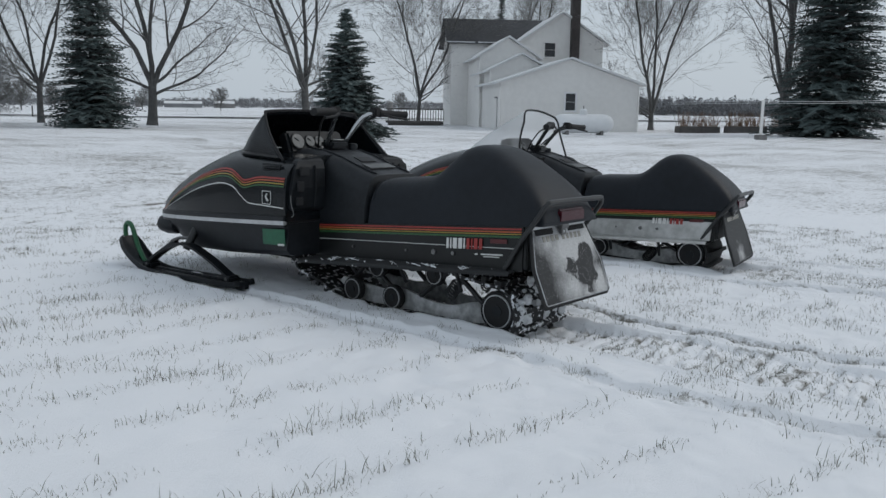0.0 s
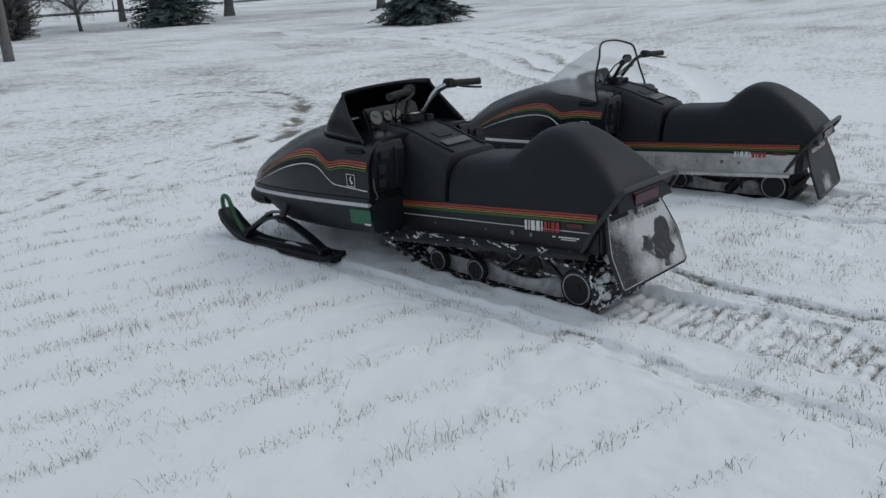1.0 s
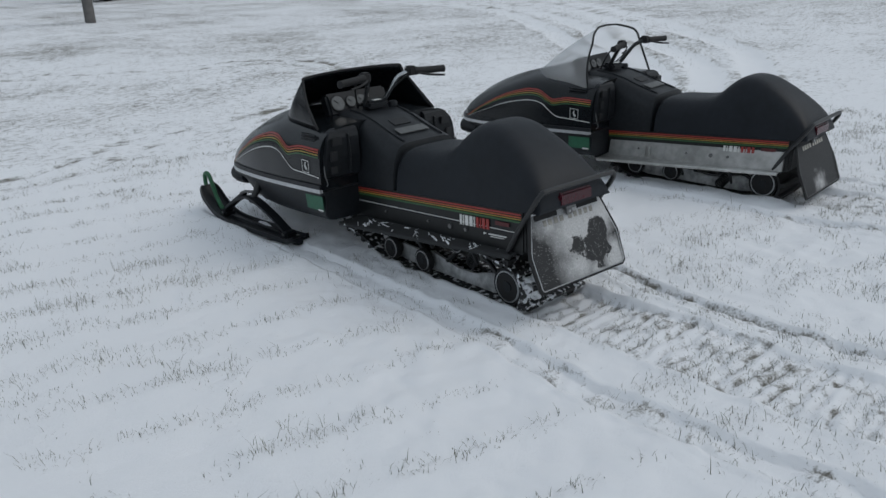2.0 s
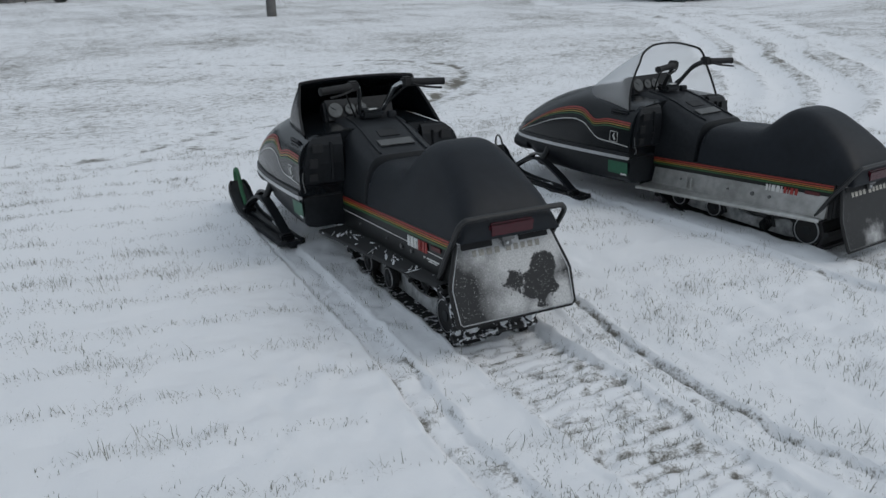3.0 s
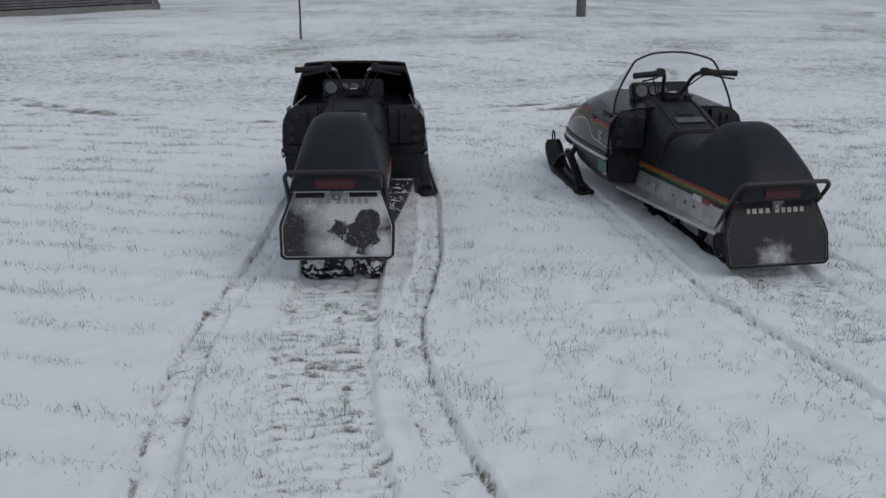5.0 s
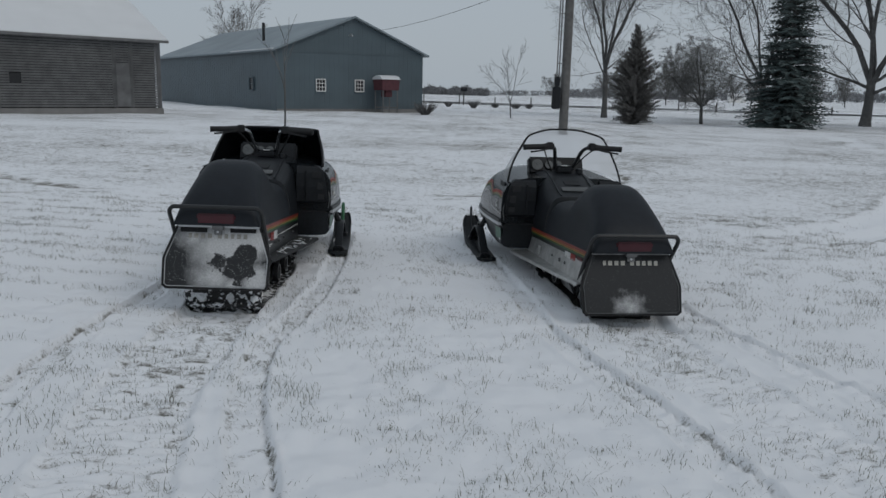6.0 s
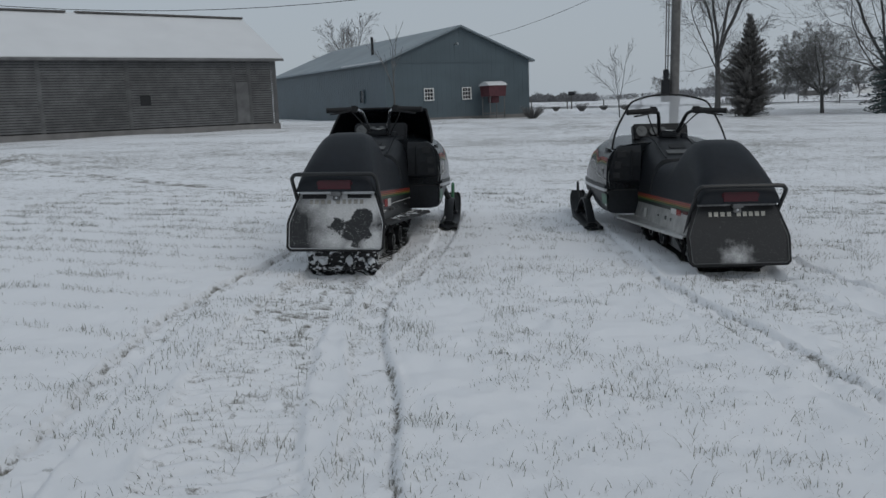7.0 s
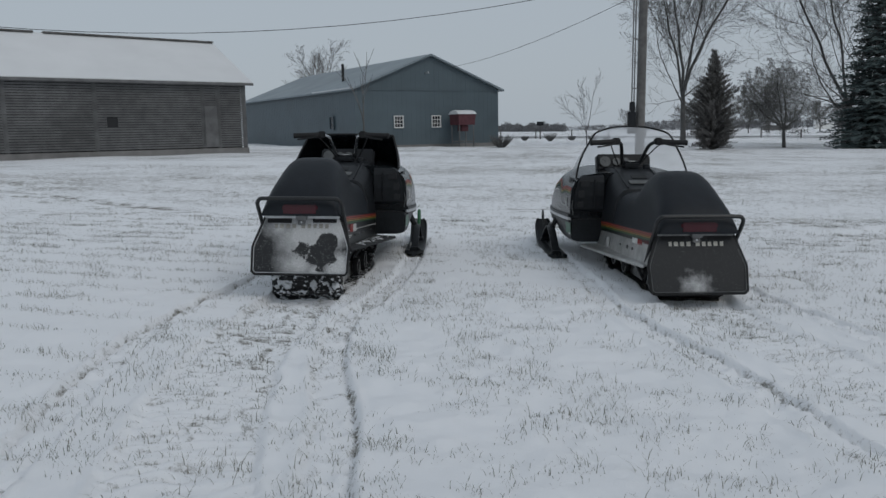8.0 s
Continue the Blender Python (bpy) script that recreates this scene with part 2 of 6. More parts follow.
M["flap_clean"] = flap_material("black rubber flap with a snow smudge", [((-0.01, 0.01, 0.155), 0.045, 0.055, 0.2)], [], 0.12)

# ---- small mesh helpers ----


def part(name, bm, material, parent=None, label="", smooth=False):
    me = bpy.data.meshes.new(name)
    bmesh.ops.recalc_face_normals(bm, faces=bm.faces)
    bm.to_mesh(me)
    bm.free()
    me.materials.append(M[material])
    if smooth:
        me.shade_smooth()
        me.set_sharp_from_angle(angle=radians(38))
    ob = new(name, me)
    ob.parent = parent
    if label:
        ob["label"] = label
    return ob


def empty(name, m=Matrix(), **tags):
    ob = new(name)
    ob.matrix_basis = m
    return tagged(ob, **tags)


def box(bm, lo, hi, bevel=0.0, m=None):
    v = [bm.verts.new((x, y, z)) for x in (lo[0], hi[0]) for y in (lo[1], hi[1]) for z in (lo[2], hi[2])]
    f = [bm.faces.new([v[i] for i in q]) for q in ((0, 1, 3, 2), (4, 6, 7, 5), (0, 4, 5, 1), (2, 3, 7, 6), (0, 2, 6, 4), (1, 5, 7, 3))]
    if m is not None:
        bmesh.ops.transform(bm, matrix=m, verts=v)
    if bevel > 0:
        edges = list({e for q in f for e in q.edges})
        bmesh.ops.bevel(bm, geom=edges, offset=bevel, segments=2, affect="EDGES")
    return bm


def loft(bm, rings, closed=False, caps=True):
    """Skin a list of rings of points; closed: each ring is a loop."""
    rows = [[bm.verts.new(p) for p in r] for r in rings]
    k = len(rows[0])
    for a, b in zip(rows, rows[1:]):
        for i in range(k if closed else k - 1):
            j = (i + 1) % k
            bm.faces.new((a[i], a[j], b[j], b[i]))
    if caps:
        for r in (rows[0], rows[-1]):
            bm.faces.new(r)
    return rows


def smooth_path(points, steps=6):
    """A Catmull-Rom line through the points."""
    p = [Vector(q) for q in points]
    p = [2 * p[0] - p[1], *p, 2 * p[-1] - p[-2]]
    out = []
    for i in range(1, len(p) - 2):
        for s in range(steps):
            t = s / steps
            a, b, c, d = p[i - 1 : i + 3]
            out.append(0.5 * (2 * b + (c - a) * t + (2 * a - 5 * b + 4 * c - d) * t * t + (3 * b - a - 3 * c + d) * t**3))
    return out + [p[-2]]


def tube(bm, points, r, sides=8, r_end=None):
    """A round tube along a line of points."""
    pts = [Vector(p) for p in points]
    rings, up = [], None
    for i, p in enumerate(pts):
        d = (pts[min(i + 1, len(pts) - 1)] - pts[max(i - 1, 0)]).normalized()
        if up is None:
            up = d.orthogonal().normalized()
        up = (up - d * up.dot(d)).normalized()
        side = d.cross(up)
        k = r if r_end is None else r + (r_end - r) * i / max(1, len(pts) - 1)
        rings.append([p + k * (math.cos(a) * up + math.sin(a) * side) for a in (2 * math.pi * j / sides for j in range(sides))])
    loft(bm, rings, closed=True)
    return bm


def lathe(bm, axis_point, profile, sides=20, axis="x"):
    """Turn a profile of (along, radius) round an axis through a point."""
    o = Vector(axis_point)
    rings = []
    for a, r in profile:
        ring = []
        for j in range(sides):
            c, s = r * math.cos(2 * math.pi * j / sides), r * math.sin(2 * math.pi * j / sides)
            ring.append(o + Vector({"x": (a, c, s), "y": (c, a, s), "z": (c, s, a)}[axis]))
        rings.append(ring)
    loft(bm, rings, closed=True)
    return bm


def lerp_table(table, y):
    xs, ys = zip(*table)
    return float(np.interp(y, xs, ys))


def ground_z(x, y):
    """The lie of the land: a gentle fall towards +x, a gentle rise towards +y."""
    dip = np.clip((np.asarray(x) - 22) / 16, 0, 1) * np.clip((np.asarray(y) - 12) / 8, 0, 1)
    return -0.35 * np.tanh(np.asarray(x) / 18.2) + 0.12 * np.tanh(np.maximum(y, 0) / 25) - 0.2 * dip

# ---- snowmobiles; each is built lengthwise along +y, its rear at y = 0 ----
HOOD_W = [(1.24, 0.415), (1.6, 0.415), (1.9, 0.400), (2.15, 0.368), (2.28, 0.330), (2.36, 0.272), (2.41, 0.19), (2.43, 0.095)]
HOOD_T = [(1.24, 0.642), (1.6, 0.652), (1.7, 0.655), (1.8, 0.640), (1.95, 0.600), (2.08, 0.553), (2.2, 0.498), (2.3, 0.438), (2.37, 0.382), (2.41, 0.335), (2.43, 0.305)]
HOOD_N = [(1.24, 5.0), (1.7, 4.2), (2.1, 3.2), (2.43, 2.4)]


def belt_z(y):
    return 0.352 - 0.058 * (y - 1.25)


def hood_x(y, z):
    """Half width of the hood at a place along it and a height."""
    zb, zt, n = belt_z(y), lerp_table(HOOD_T, y), lerp_table(HOOD_N, y)
    f = min(1.0, max(0.0, (z - zb) / max(1e-4, zt - zb)))
    return lerp_table(HOOD_W, y) * (1 - f**n) ** (1 / n)


def seat_line(y):
    """Height of the joint between seat and tunnel side."""
    return 0.432 - 0.078 * y


def board_line(y):
    return 0.258 - 0.062 * y


def ribbon(bm, side, line, width, lift=0.003, steps=5):
    """A painted stripe that follows the hood's side; line: (y, z of its middle)."""
    rings = []
    for p in smooth_path([(0, y, z) for y, z in line], steps):
        k = min(1.0, max(0.35, (2.34 - p.y) / 0.5))
        ring = []
        for dz in (-0.5, 0.0, 0.5):
            z = p.z + dz * width * k
            z = max(z, belt_z(p.y) + 0.004)
            ring.append((side * (hood_x(p.y, z) + lift), p.y, z))
        rings.append(ring)
    loft(bm, rings, caps=False)
    return bm


def band(bm, side, x, y0, y1, z_of, height, thick=0.003, steps=6):
    """A flat strip on the tunnel's side, from y0 to y1; z_of: its top."""
    rings = []
    for i in range(steps + 1):
        y = y0 + (y1 - y0) * i / steps
        z = z_of(y)
        rings.append([(side * x, y, z), (side * (x + thick), y, z - 0.0005), (side * (x + thick), y, z - height + 0.0005), (side * x, y, z - height)])
    loft(bm, rings, closed=True)
    return bm


def letters(name, material, parent, side, x, z_of, spans, height, label):
    """Unreadable lettering: one plain block for each letter on the tunnel's side."""
    for a, b in spans:
        part(name, band(bmesh.new(), side, x, a, b, z_of, height, steps=1), material, parent, label)


def wheel(parent, x, y, z, r, w=0.03):
    out = 1 if x > 0 else -1
    t = part("idler_wheel", lathe(bmesh.new(), (x, y, z), [(-w / 2, r * 0.72), (-w / 2, r * 0.95), (-w / 4, r), (w / 4, r), (w / 2, r * 0.95), (w / 2, r * 0.72)], 22), "rubber", parent, "black rubber-tyred idler wheel", True)
    bm = bmesh.new()
    lathe(bm, (x, y, z), [(-w * 0.3, r * 0.74), (w * 0.3, r * 0.74)], 22)
    part("web", bm, "pan", t, "", True)
    bm = bmesh.new()
    rim = [(out * w * 0.52 + d, k) for d, k in ((-0.003, r * 0.81), (0.002, r * 0.835), (0.002, r * 0.785), (-0.003, r * 0.76))]
    rings = []
    for a, k in rim + rim[:1]:
        rings.append([(x + a, y + k * math.cos(2 * math.pi * j / 22), z + k * math.sin(2 * math.pi * j / 22)) for j in range(22)])
    loft(bm, rings, closed=True, caps=False)
    part("rim", bm, "trim", t, "worn grey wheel rim", True)
    part("hub", lathe(bmesh.new(), (x, y, z), [(-w * 0.6, r * 0.2), (-w * 0.6, r * 0.28), (w * 0.6, r * 0.28), (w * 0.62, r * 0.2)], 12), "pan", t, "", True)
    if r > 0.07:
        for i in range(7):
            a = 2 * math.pi * i / 7
            bm = bmesh.new()
            tube(bm, [(x + out * w * 0.31, y + k * r * math.cos(a), z + k * r * math.sin(a)) for k in (0.3, 0.72)], 0.005, 5)
            part("spoke", bm, "steel", t)


def ski(parent, side, loop_mat, label, lift=0.0, steer=0.0):
    x = side * 0.398
    line = smooth_path([(0, 1.565, 0.012), (0, 1.62, 0.0), (0, 1.82, -0.004), (0, 2.1, -0.008), (0, 2.25, 0.0), (0, 2.34, 0.028), (0, 2.42, 0.078), (0, 2.47, 0.130), (0, 2.485, 0.152)], 5)
    rings = []
    for i, p in enumerate(line):
        w = 0.064 * (1 if i < len(line) - 9 else max(0.6, 1 - 0.045 * (i - len(line) + 9)))
        if i == 0:
            w *= 0.7
        d = (line[min(i + 1, len(line) - 1)] - line[max(i - 1, 0)]).normalized()
        n = Vector((0, -d.z, d.y))
        prof = ((-w, 0.026), (-w, 0.0), (-0.016, -0.004), (-0.012, -0.02), (0.012, -0.02), (0.016, -0.004), (w, 0.0), (w, 0.026), (w - 0.007, 0.026), (w - 0.012, 0.010), (0.02, 0.014), (-0.02, 0.014), (-w + 0.012, 0.010), (-w + 0.007, 0.026))
        rings.append([Vector((x + a, p.y, p.z)) + n * b for a, b in prof])
    bm = bmesh.new()
    loft(bm, rings, closed=True)
    s = part("ski", bm, "pan", parent, label, True)
    s.matrix_basis = pose(x, 2.0, lift) @ pose(0, 0, 0, 0, 0, steer) @ pose(-x, -2.0, 0)
    bm = bmesh.new()
    tube(bm, smooth_path([(x, 2.475, 0.125), (x, 2.492, 0.165), (x, 2.490, 0.208), (x, 2.468, 0.228), (x, 2.438, 0.214), (x, 2.415, 0.170), (x, 2.385, 0.105), (x, 2.33, 0.036)], 5), 0.0125 if loop_mat == "loop" else 0.006, 8)
    part("ski_loop", bm, loop_mat, s, "green painted ski loop" if loop_mat == "loop" else "thin black ski loop", True)
    arc = smooth_path([(x, 2.28, 0.035), (x, 2.19, 0.095), (x, 2.06, 0.150), (x, 1.95, 0.150), (x, 1.80, 0.095), (x, 1.67, 0.030)], 5)
    bm = bmesh.new()
    loft(bm, [[(x - 0.026, p.y, p.z), (x + 0.026, p.y, p.z), (x + 0.026, p.y, p.z + 0.013), (x - 0.026, p.y, p.z + 0.013)] for p in arc], closed=True)
    part("leaf_spring", bm, "pan", s, "", True)
    bm = bmesh.new()
    tube(bm, [(x, 2.28, 0.05), (x - side * 0.02, 2.10, 0.165)], 0.017, 10)
    part("shock_absorber", bm, "pan", s, "", True)
    for y in (1.67, 2.28):
        part("shackle", box(bmesh.new(), (x - 0.034, y - 0.03, 0.005), (x + 0.034, y + 0.03, 0.045), 0.008), "pan", s, "", True)
    for y in (1.67, 2.28):
        bm = bmesh.new()
        lathe(bm, (x + side * 0.034, y, 0.03), [(-0.002, 0.010), (0.006, 0.010), (0.009, 0.006)], 8)
        part("bolt", bm, "steel", s, "", True)
    part("wear_rib", box(bmesh.new(), (x - 0.010, 1.70, 0.012), (x + 0.010, 2.24, 0.024), 0.004), "pan", s, "", True)
    bm = bmesh.new()
    tube(bm, [(x, 2.0, 0.135), (x - side * 0.03, 1.985, 0.20), (x - side * 0.06, 1.97, 0.28)], 0.019, 10)
    part("spindle", bm, "black", s, "", True)
    bm = bmesh.new()
    tube(bm, smooth_path([(x - side * 0.02, 2.0, 0.19), (x - side * 0.01, 2.06, 0.185), (x - side * 0.01, 2.12, 0.165)], 4), 0.009, 6)
    part("steering_arm", bm, "steel", s, "", True)


def track(parent, snowy, lift=0.0):
    """The drive track: an endless belt with cross lugs."""
    pts = []
    cy, cz, r = 0.269, 0.066, 0.096
    for i in range(11):
        a = radians(100 + 170 * i / 10)
        pts.append((cy + r * math.cos(a), cz + r * math.sin(a)))
    pts += [(0.45, -0.030), (0.65, -0.030), (0.85, -0.030), (1.02, -0.026), (1.12, 0.0), (1.25, 0.062)]
    cy, cz, r = 1.345, 0.165, 0.085
    for i in range(8):
        a = radians(-50 + 150 * i / 7)
        pts.append((cy + r * math.cos(a), cz + r * math.sin(a)))
    pts += [(1.1, 0.235), (0.8, 0.22), (0.5, 0.19)]
    n = len(pts)
    rings, norms = [], []
    for i, (y, z) in enumerate(pts):
        dy, dz = pts[(i + 1) % n][0] - pts[i - 1][0], pts[(i + 1) % n][1] - pts[i - 1][1]
        k = math.hypot(dy, dz)
        ny, nz = dz / k, -dy / k
        norms.append((ny, nz))
        rings.append([(-0.19, y, z), (0.19, y, z), (0.19, y + ny * 0.012, z + nz * 0.012), (-0.19, y + ny * 0.012, z + nz * 0.012)])
    bm = bmesh.new()
    loft(bm, rings + rings[:1], closed=True, caps=False)
    t = part("track", bm, "frost" if snowy else "rubber", parent, "black rubber drive track caked with snow" if snowy else "black rubber drive track", True)
    t.location.z = lift
    total, marks = 0.0, []
    for i in range(n):
        a, b = Vector((0, *pts[i])), Vector((0, *pts[(i + 1) % n]))
        total_end = total + (b - a).length
        while len(marks) * 0.062 < total_end:
            f = (len(marks) * 0.062 - total) / (b - a).length
            marks.append((a.lerp(b, f), norms[i]))
        total = total_end
    for p, (ny, nz) in marks:
        tilt = math.atan2(-ny, nz)
        m = Matrix.Translation(p) @ Matrix.Rotation(tilt, 4, "X")
        bm = bmesh.new()
        box(bm, (-0.188, -0.010, 0.010), (0.188, 0.010, 0.034), 0, m)
        part("lug", bm, "frost" if snowy else "rubber", t)


def snowmobile(m, snowy, clear_shield, label, group):
    root = empty("snowmobile", m, label=label, category="snowmobile", group=group)
    # hood
    ys = [1.24, 1.3, 1.4, 1.5, 1.6, 1.7, 1.8, 1.9, 2.0, 2.1, 2.2, 2.28, 2.34, 2.38, 2.41, 2.43]
    rings = []
    for y in ys:
        zb, zt, n, w = belt_z(y), lerp_table(HOOD_T, y), lerp_table(HOOD_N, y), lerp_table(HOOD_W, y)
        ring = []
        for i in range(29):
            a = math.pi * i / 28
            c, s = math.cos(a), math.sin(a)
            bulge = 0.014 * math.exp(-((abs(c) - 0.0) / 0.42) ** 4) * (1 if 1.7 < y < 2.33 else 0)
            ring.append((-math.copysign(abs(c) ** (2 / n), c) * w, y, zb + (zt - zb) * s ** (2 / n) + bulge))
        rings.append(ring)
    bm = bmesh.new()
    loft(bm, rings)
    hood = part("hood", bm, "hood", root, "glossy black fibreglass hood with rainbow side stripes", True)
    line = [(1.25, 0.541), (1.42, 0.539), (1.52, 0.520), (1.57, 0.536), (1.64, 0.561), (1.74, 0.558), (1.9, 0.514), (2.05, 0.448), (2.2, 0.365), (2.28, 0.316)]
    for side in (-1, 1):
        for k, (c, h) in enumerate((("red", 0.008), ("orange", 0.006), ("yellow", 0.0045), ("green", 0.006))):
            part("stripe", ribbon(bmesh.new(), side, [(y, z - 0.0115 * k * min(1.0, max(0.3, (2.38 - y) / 0.6))) for y, z in line], h), c, hood, c + " stripe")
        part("pinstripe", ribbon(bmesh.new(), side, [(1.25, 0.412), (1.40, 0.416), (1.49, 0.420), (1.55, 0.452), (1.61, 0.487), (1.72, 0.494), (1.9, 0.455), (2.1, 0.382), (2.26, 0.318)], 0.005), "white", hood, "thin white pinstripe")
        x = side * (hood_x(1.36, 0.45) + 0.002)
        bm = bmesh.new()
        loft(bm, [[(x + side * 0.003, 1.36 + r * a, 0.452 + r * b) for a, b in ((0.030, 0.026), (0.026, 0.030), (-0.026, 0.030), (-0.030, 0.026), (-0.030, -0.026), (-0.026, -0.030), (0.026, -0.030), (0.030, -0.026))] for r in (1.0, 0.9)], closed=True, caps=False)
        part("badge", bm, "white", hood, "small white outlined square badge")
        bm = bmesh.new()
        tube(bm, [(x + side * 0.002, 1.350, 0.437), (x + side * 0.002, 1.366, 0.455), (x + side * 0.002, 1.358, 0.470)], 0.005, 5, 0.003)
        part("emblem", bm, "white", hood)
        bm = bmesh.new()
        xv = hood_x(1.36, 0.585)
        for k in range(3):
            box(bm, (side * xv - 0.012, 1.30, 0.568 + 0.013 * k), (side * xv + 0.004, 1.42, 0.575 + 0.013 * k), 0.002)
        part("vent", bm, "pan", hood, "black hood vent")
    # belt trim and its black lip
    belt = smooth_path([(-lerp_table(HOOD_W, y), y, belt_z(y)) for y in (1.24, 1.5, 1.8, 2.05, 2.2, 2.3, 2.37, 2.41)], 3) + [Vector((0, 2.437, belt_z(2.43)))]
    belt += [Vector((-p.x, p.y, p.z)) for p in reversed(belt[:-1])]
    for name, mt, z0, z1, out in (("bumper_strip", "pan", 0.004, 0.024, 0.010), ("trim", "trim", -0.014, 0.004, 0.012), ("lower_strip", "pan", -0.026, -0.014, 0.008)):
        rings = []
        for i, p in enumerate(belt):
            d = (belt[min(i + 1, len(belt) - 1)] - belt[max(i - 1, 0)]).normalized()
            nx, ny = -d.y, d.x
            rings.append([(p.x - 0.006 * nx, p.y - 0.006 * ny, p.z + z0), (p.x + out * nx, p.y + out * ny, p.z + z0), (p.x + out * nx, p.y + out * ny, p.z + z1), (p.x - 0.006 * nx, p.y - 0.006 * ny, p.z + z1)])
        bm = bmesh.new()
        loft(bm, rings, closed=True)
        part(name, bm, mt, hood, "silver belt trim" if name == "trim" else "", True)
    # belly pan
    rings = []
    for y, wb, zo in ((1.24, 0.392, 0.196), (1.5, 0.375, 0.172), (1.75, 0.348, 0.150), (2.0, 0.320, 0.138), (2.12, 0.300, 0.150), (2.22, 0.285, 0.180), (2.30, 0.235, 0.225), (2.35, 0.17, 0.262)):
        w, zb = lerp_table(HOOD_W, y) - 0.012, belt_z(y) - 0.01
        half = [(w, zb), (w - 0.008, zb - 0.04), (wb + 0.012, zo + 0.03), (wb - 0.006, zo + 0.008), (wb - 0.04, zo), (0.12, zo - 0.004)]
        rings.append([(-a, y, z) for a, z in half] + [(a, y, z) for a, z in reversed(half)])
    bm = bmesh.new()
    loft(bm, rings, closed=True)
    pan = part("belly_pan", bm, "pan", root, "black belly pan", True)
    for side in (-1, 1):
        bm = bmesh.new()
        lathe(bm, (side * 0.285, 2.30, 0.235), [(-0.09, 0.02), (-0.08, 0.045), (0.0, 0.052), (0.05, 0.045), (0.07, 0.02)], 14, "y")
        part("nose_bulge", bm, "pan", pan, "", True)
        bm = bmesh.new()
        loft(bm, [[(side * 0.4095, 1.25, 0.318), (side * 0.4095, 1.40, 0.308)], [(side * 0.4045, 1.25, 0.245), (side * 0.4045, 1.40, 0.238)]], caps=False)
        part("decal", bm, "decal", pan, "green rectangular decal")
        bm = bmesh.new()
        loft(bm, [[(side * 0.4065, 1.256, 0.252), (side * 0.4065, 1.30, 0.249)], [(side * 0.4055, 1.256, 0.243), (side * 0.4055, 1.30, 0.240)]], caps=False)
        part("decal_text", bm, "white", pan, "tiny pale lettering")
    # knee panels behind the hood; near-black blocks paint the shade of their moulded openings
    for side in (-1, 1):
        bm = bmesh.new()
        loft(bm, [[(side * 0.205, y0, z), (side * xo, y0 + 0.012, z), (side * (xo + 0.004), 1.262, z), (side * 0.205, 1.262, z)] for z, xo, y0 in ((0.392, 0.380, 1.236), (0.41, 0.392, 1.216), (0.50, 0.390, 1.208), (0.585, 0.368, 1.212), (0.618, 0.345, 1.222), (0.628, 0.325, 1.236))], closed=True)
        knee = part("knee_panel", bm, "pan", root, "moulded black knee panel with slots")
        # flush wall; the shadow of the open footwell is put into its near-black colour
        part("footwell", box(bmesh.new(), (side * 0.205 if side > 0 else -0.388, 1.246, 0.205), (0.388 if side > 0 else -0.205, 1.264, 0.400), 0.008), "dark", root, "footwell wall with cavity shade painted near-black")
        for z0, z1, a, b in ((0.555, 0.595, 0.30, 0.355), (0.485, 0.53, 0.33, 0.37), (0.425, 0.46, 0.335, 0.375)):
            bm = bmesh.new()
            lo, hi = sorted((side * a, side * b))
            box(bm, (lo, 1.2055, z0), (hi, 1.2155, z1), 0.003)
            part("slot", bm, "dark", knee, "near-black block painted as a slot's shade")
        bm = bmesh.new()
        tube(bm, [(side * 0.262, 1.214, 0.415), (side * 0.262, 1.208, 0.50), (side * 0.262, 1.214, 0.60)], 0.006, 6)
        part("rib", bm, "pan", knee, "", True)
        bm = bmesh.new()
        tube(bm, smooth_path([(side * 0.402, 1.22, 0.47), (side * 0.41, 1.205, 0.43), (side * 0.405, 1.195, 0.39), (side * 0.40, 1.215, 0.375)], 4), 0.0024, 6)
        part("latch_strap", bm, "plate", knee, "pale rubber hood latch strap", True)
    # windscreen: a black cowl, or a clear shield with a dark edging
    if clear_shield:
        bottom = [(-0.368, 1.300, 0.600), (-0.355, 1.46, 0.622), (-0.32, 1.63, 0.630), (-0.21, 1.76, 0.652), (0, 1.82, 0.660)]
        top = [(-0.266, 1.345, 0.852), (-0.240, 1.357, 0.886), (-0.19, 1.38, 0.906), (-0.10, 1.41, 0.926), (0, 1.425, 0.930)]
    else:
        bottom = [(-0.352, 1.325, 0.618), (-0.340, 1.50, 0.622), (-0.312, 1.665, 0.630), (-0.19, 1.755, 0.654), (0, 1.79, 0.660)]
        top = [(-0.300, 1.505, 0.806), (-0.296, 1.511, 0.823), (-0.280, 1.518, 0.834), (-0.15, 1.528, 0.841), (0, 1.531, 0.843)]
    full = []
    for c in (bottom, top):
        c = smooth_path(c, 5)
        full.append(c + [Vector((-p.x, p.y, p.z)) for p in reversed(c[:-1])])
    rings = []
    for i in range(9):
        t = i / 8
        ring = []
        for a, b in zip(*full):
            p = a.lerp(b, t)
            p.y += 0.03 * math.sin(math.pi * t) * (1 - abs(p.x) / 0.5)
            p.x *= 1 + (0.05 if clear_shield else 0.02) * math.sin(math.pi * t)
            ring.append(p)
        rings.append(ring)
    outer = [Vector(p) for p in rings[-1]]
    bm = bmesh.new()
    loft(bm, rings, caps=False)
    shield = part("windshield", bm, "glass" if clear_shield else "hood", root, "clear acrylic windshield with dark edging" if clear_shield else "opaque black windscreen cowl", True)
    if clear_shield:
        shield.visible_shadow = False
    else:
        thick = shield.modifiers.new("thick", "SOLIDIFY")
        thick.thickness, thick.offset = 0.006, -1
    edge = [r[0] for r in rings] + outer[1:-1] + [r[-1] for r in reversed(rings)]
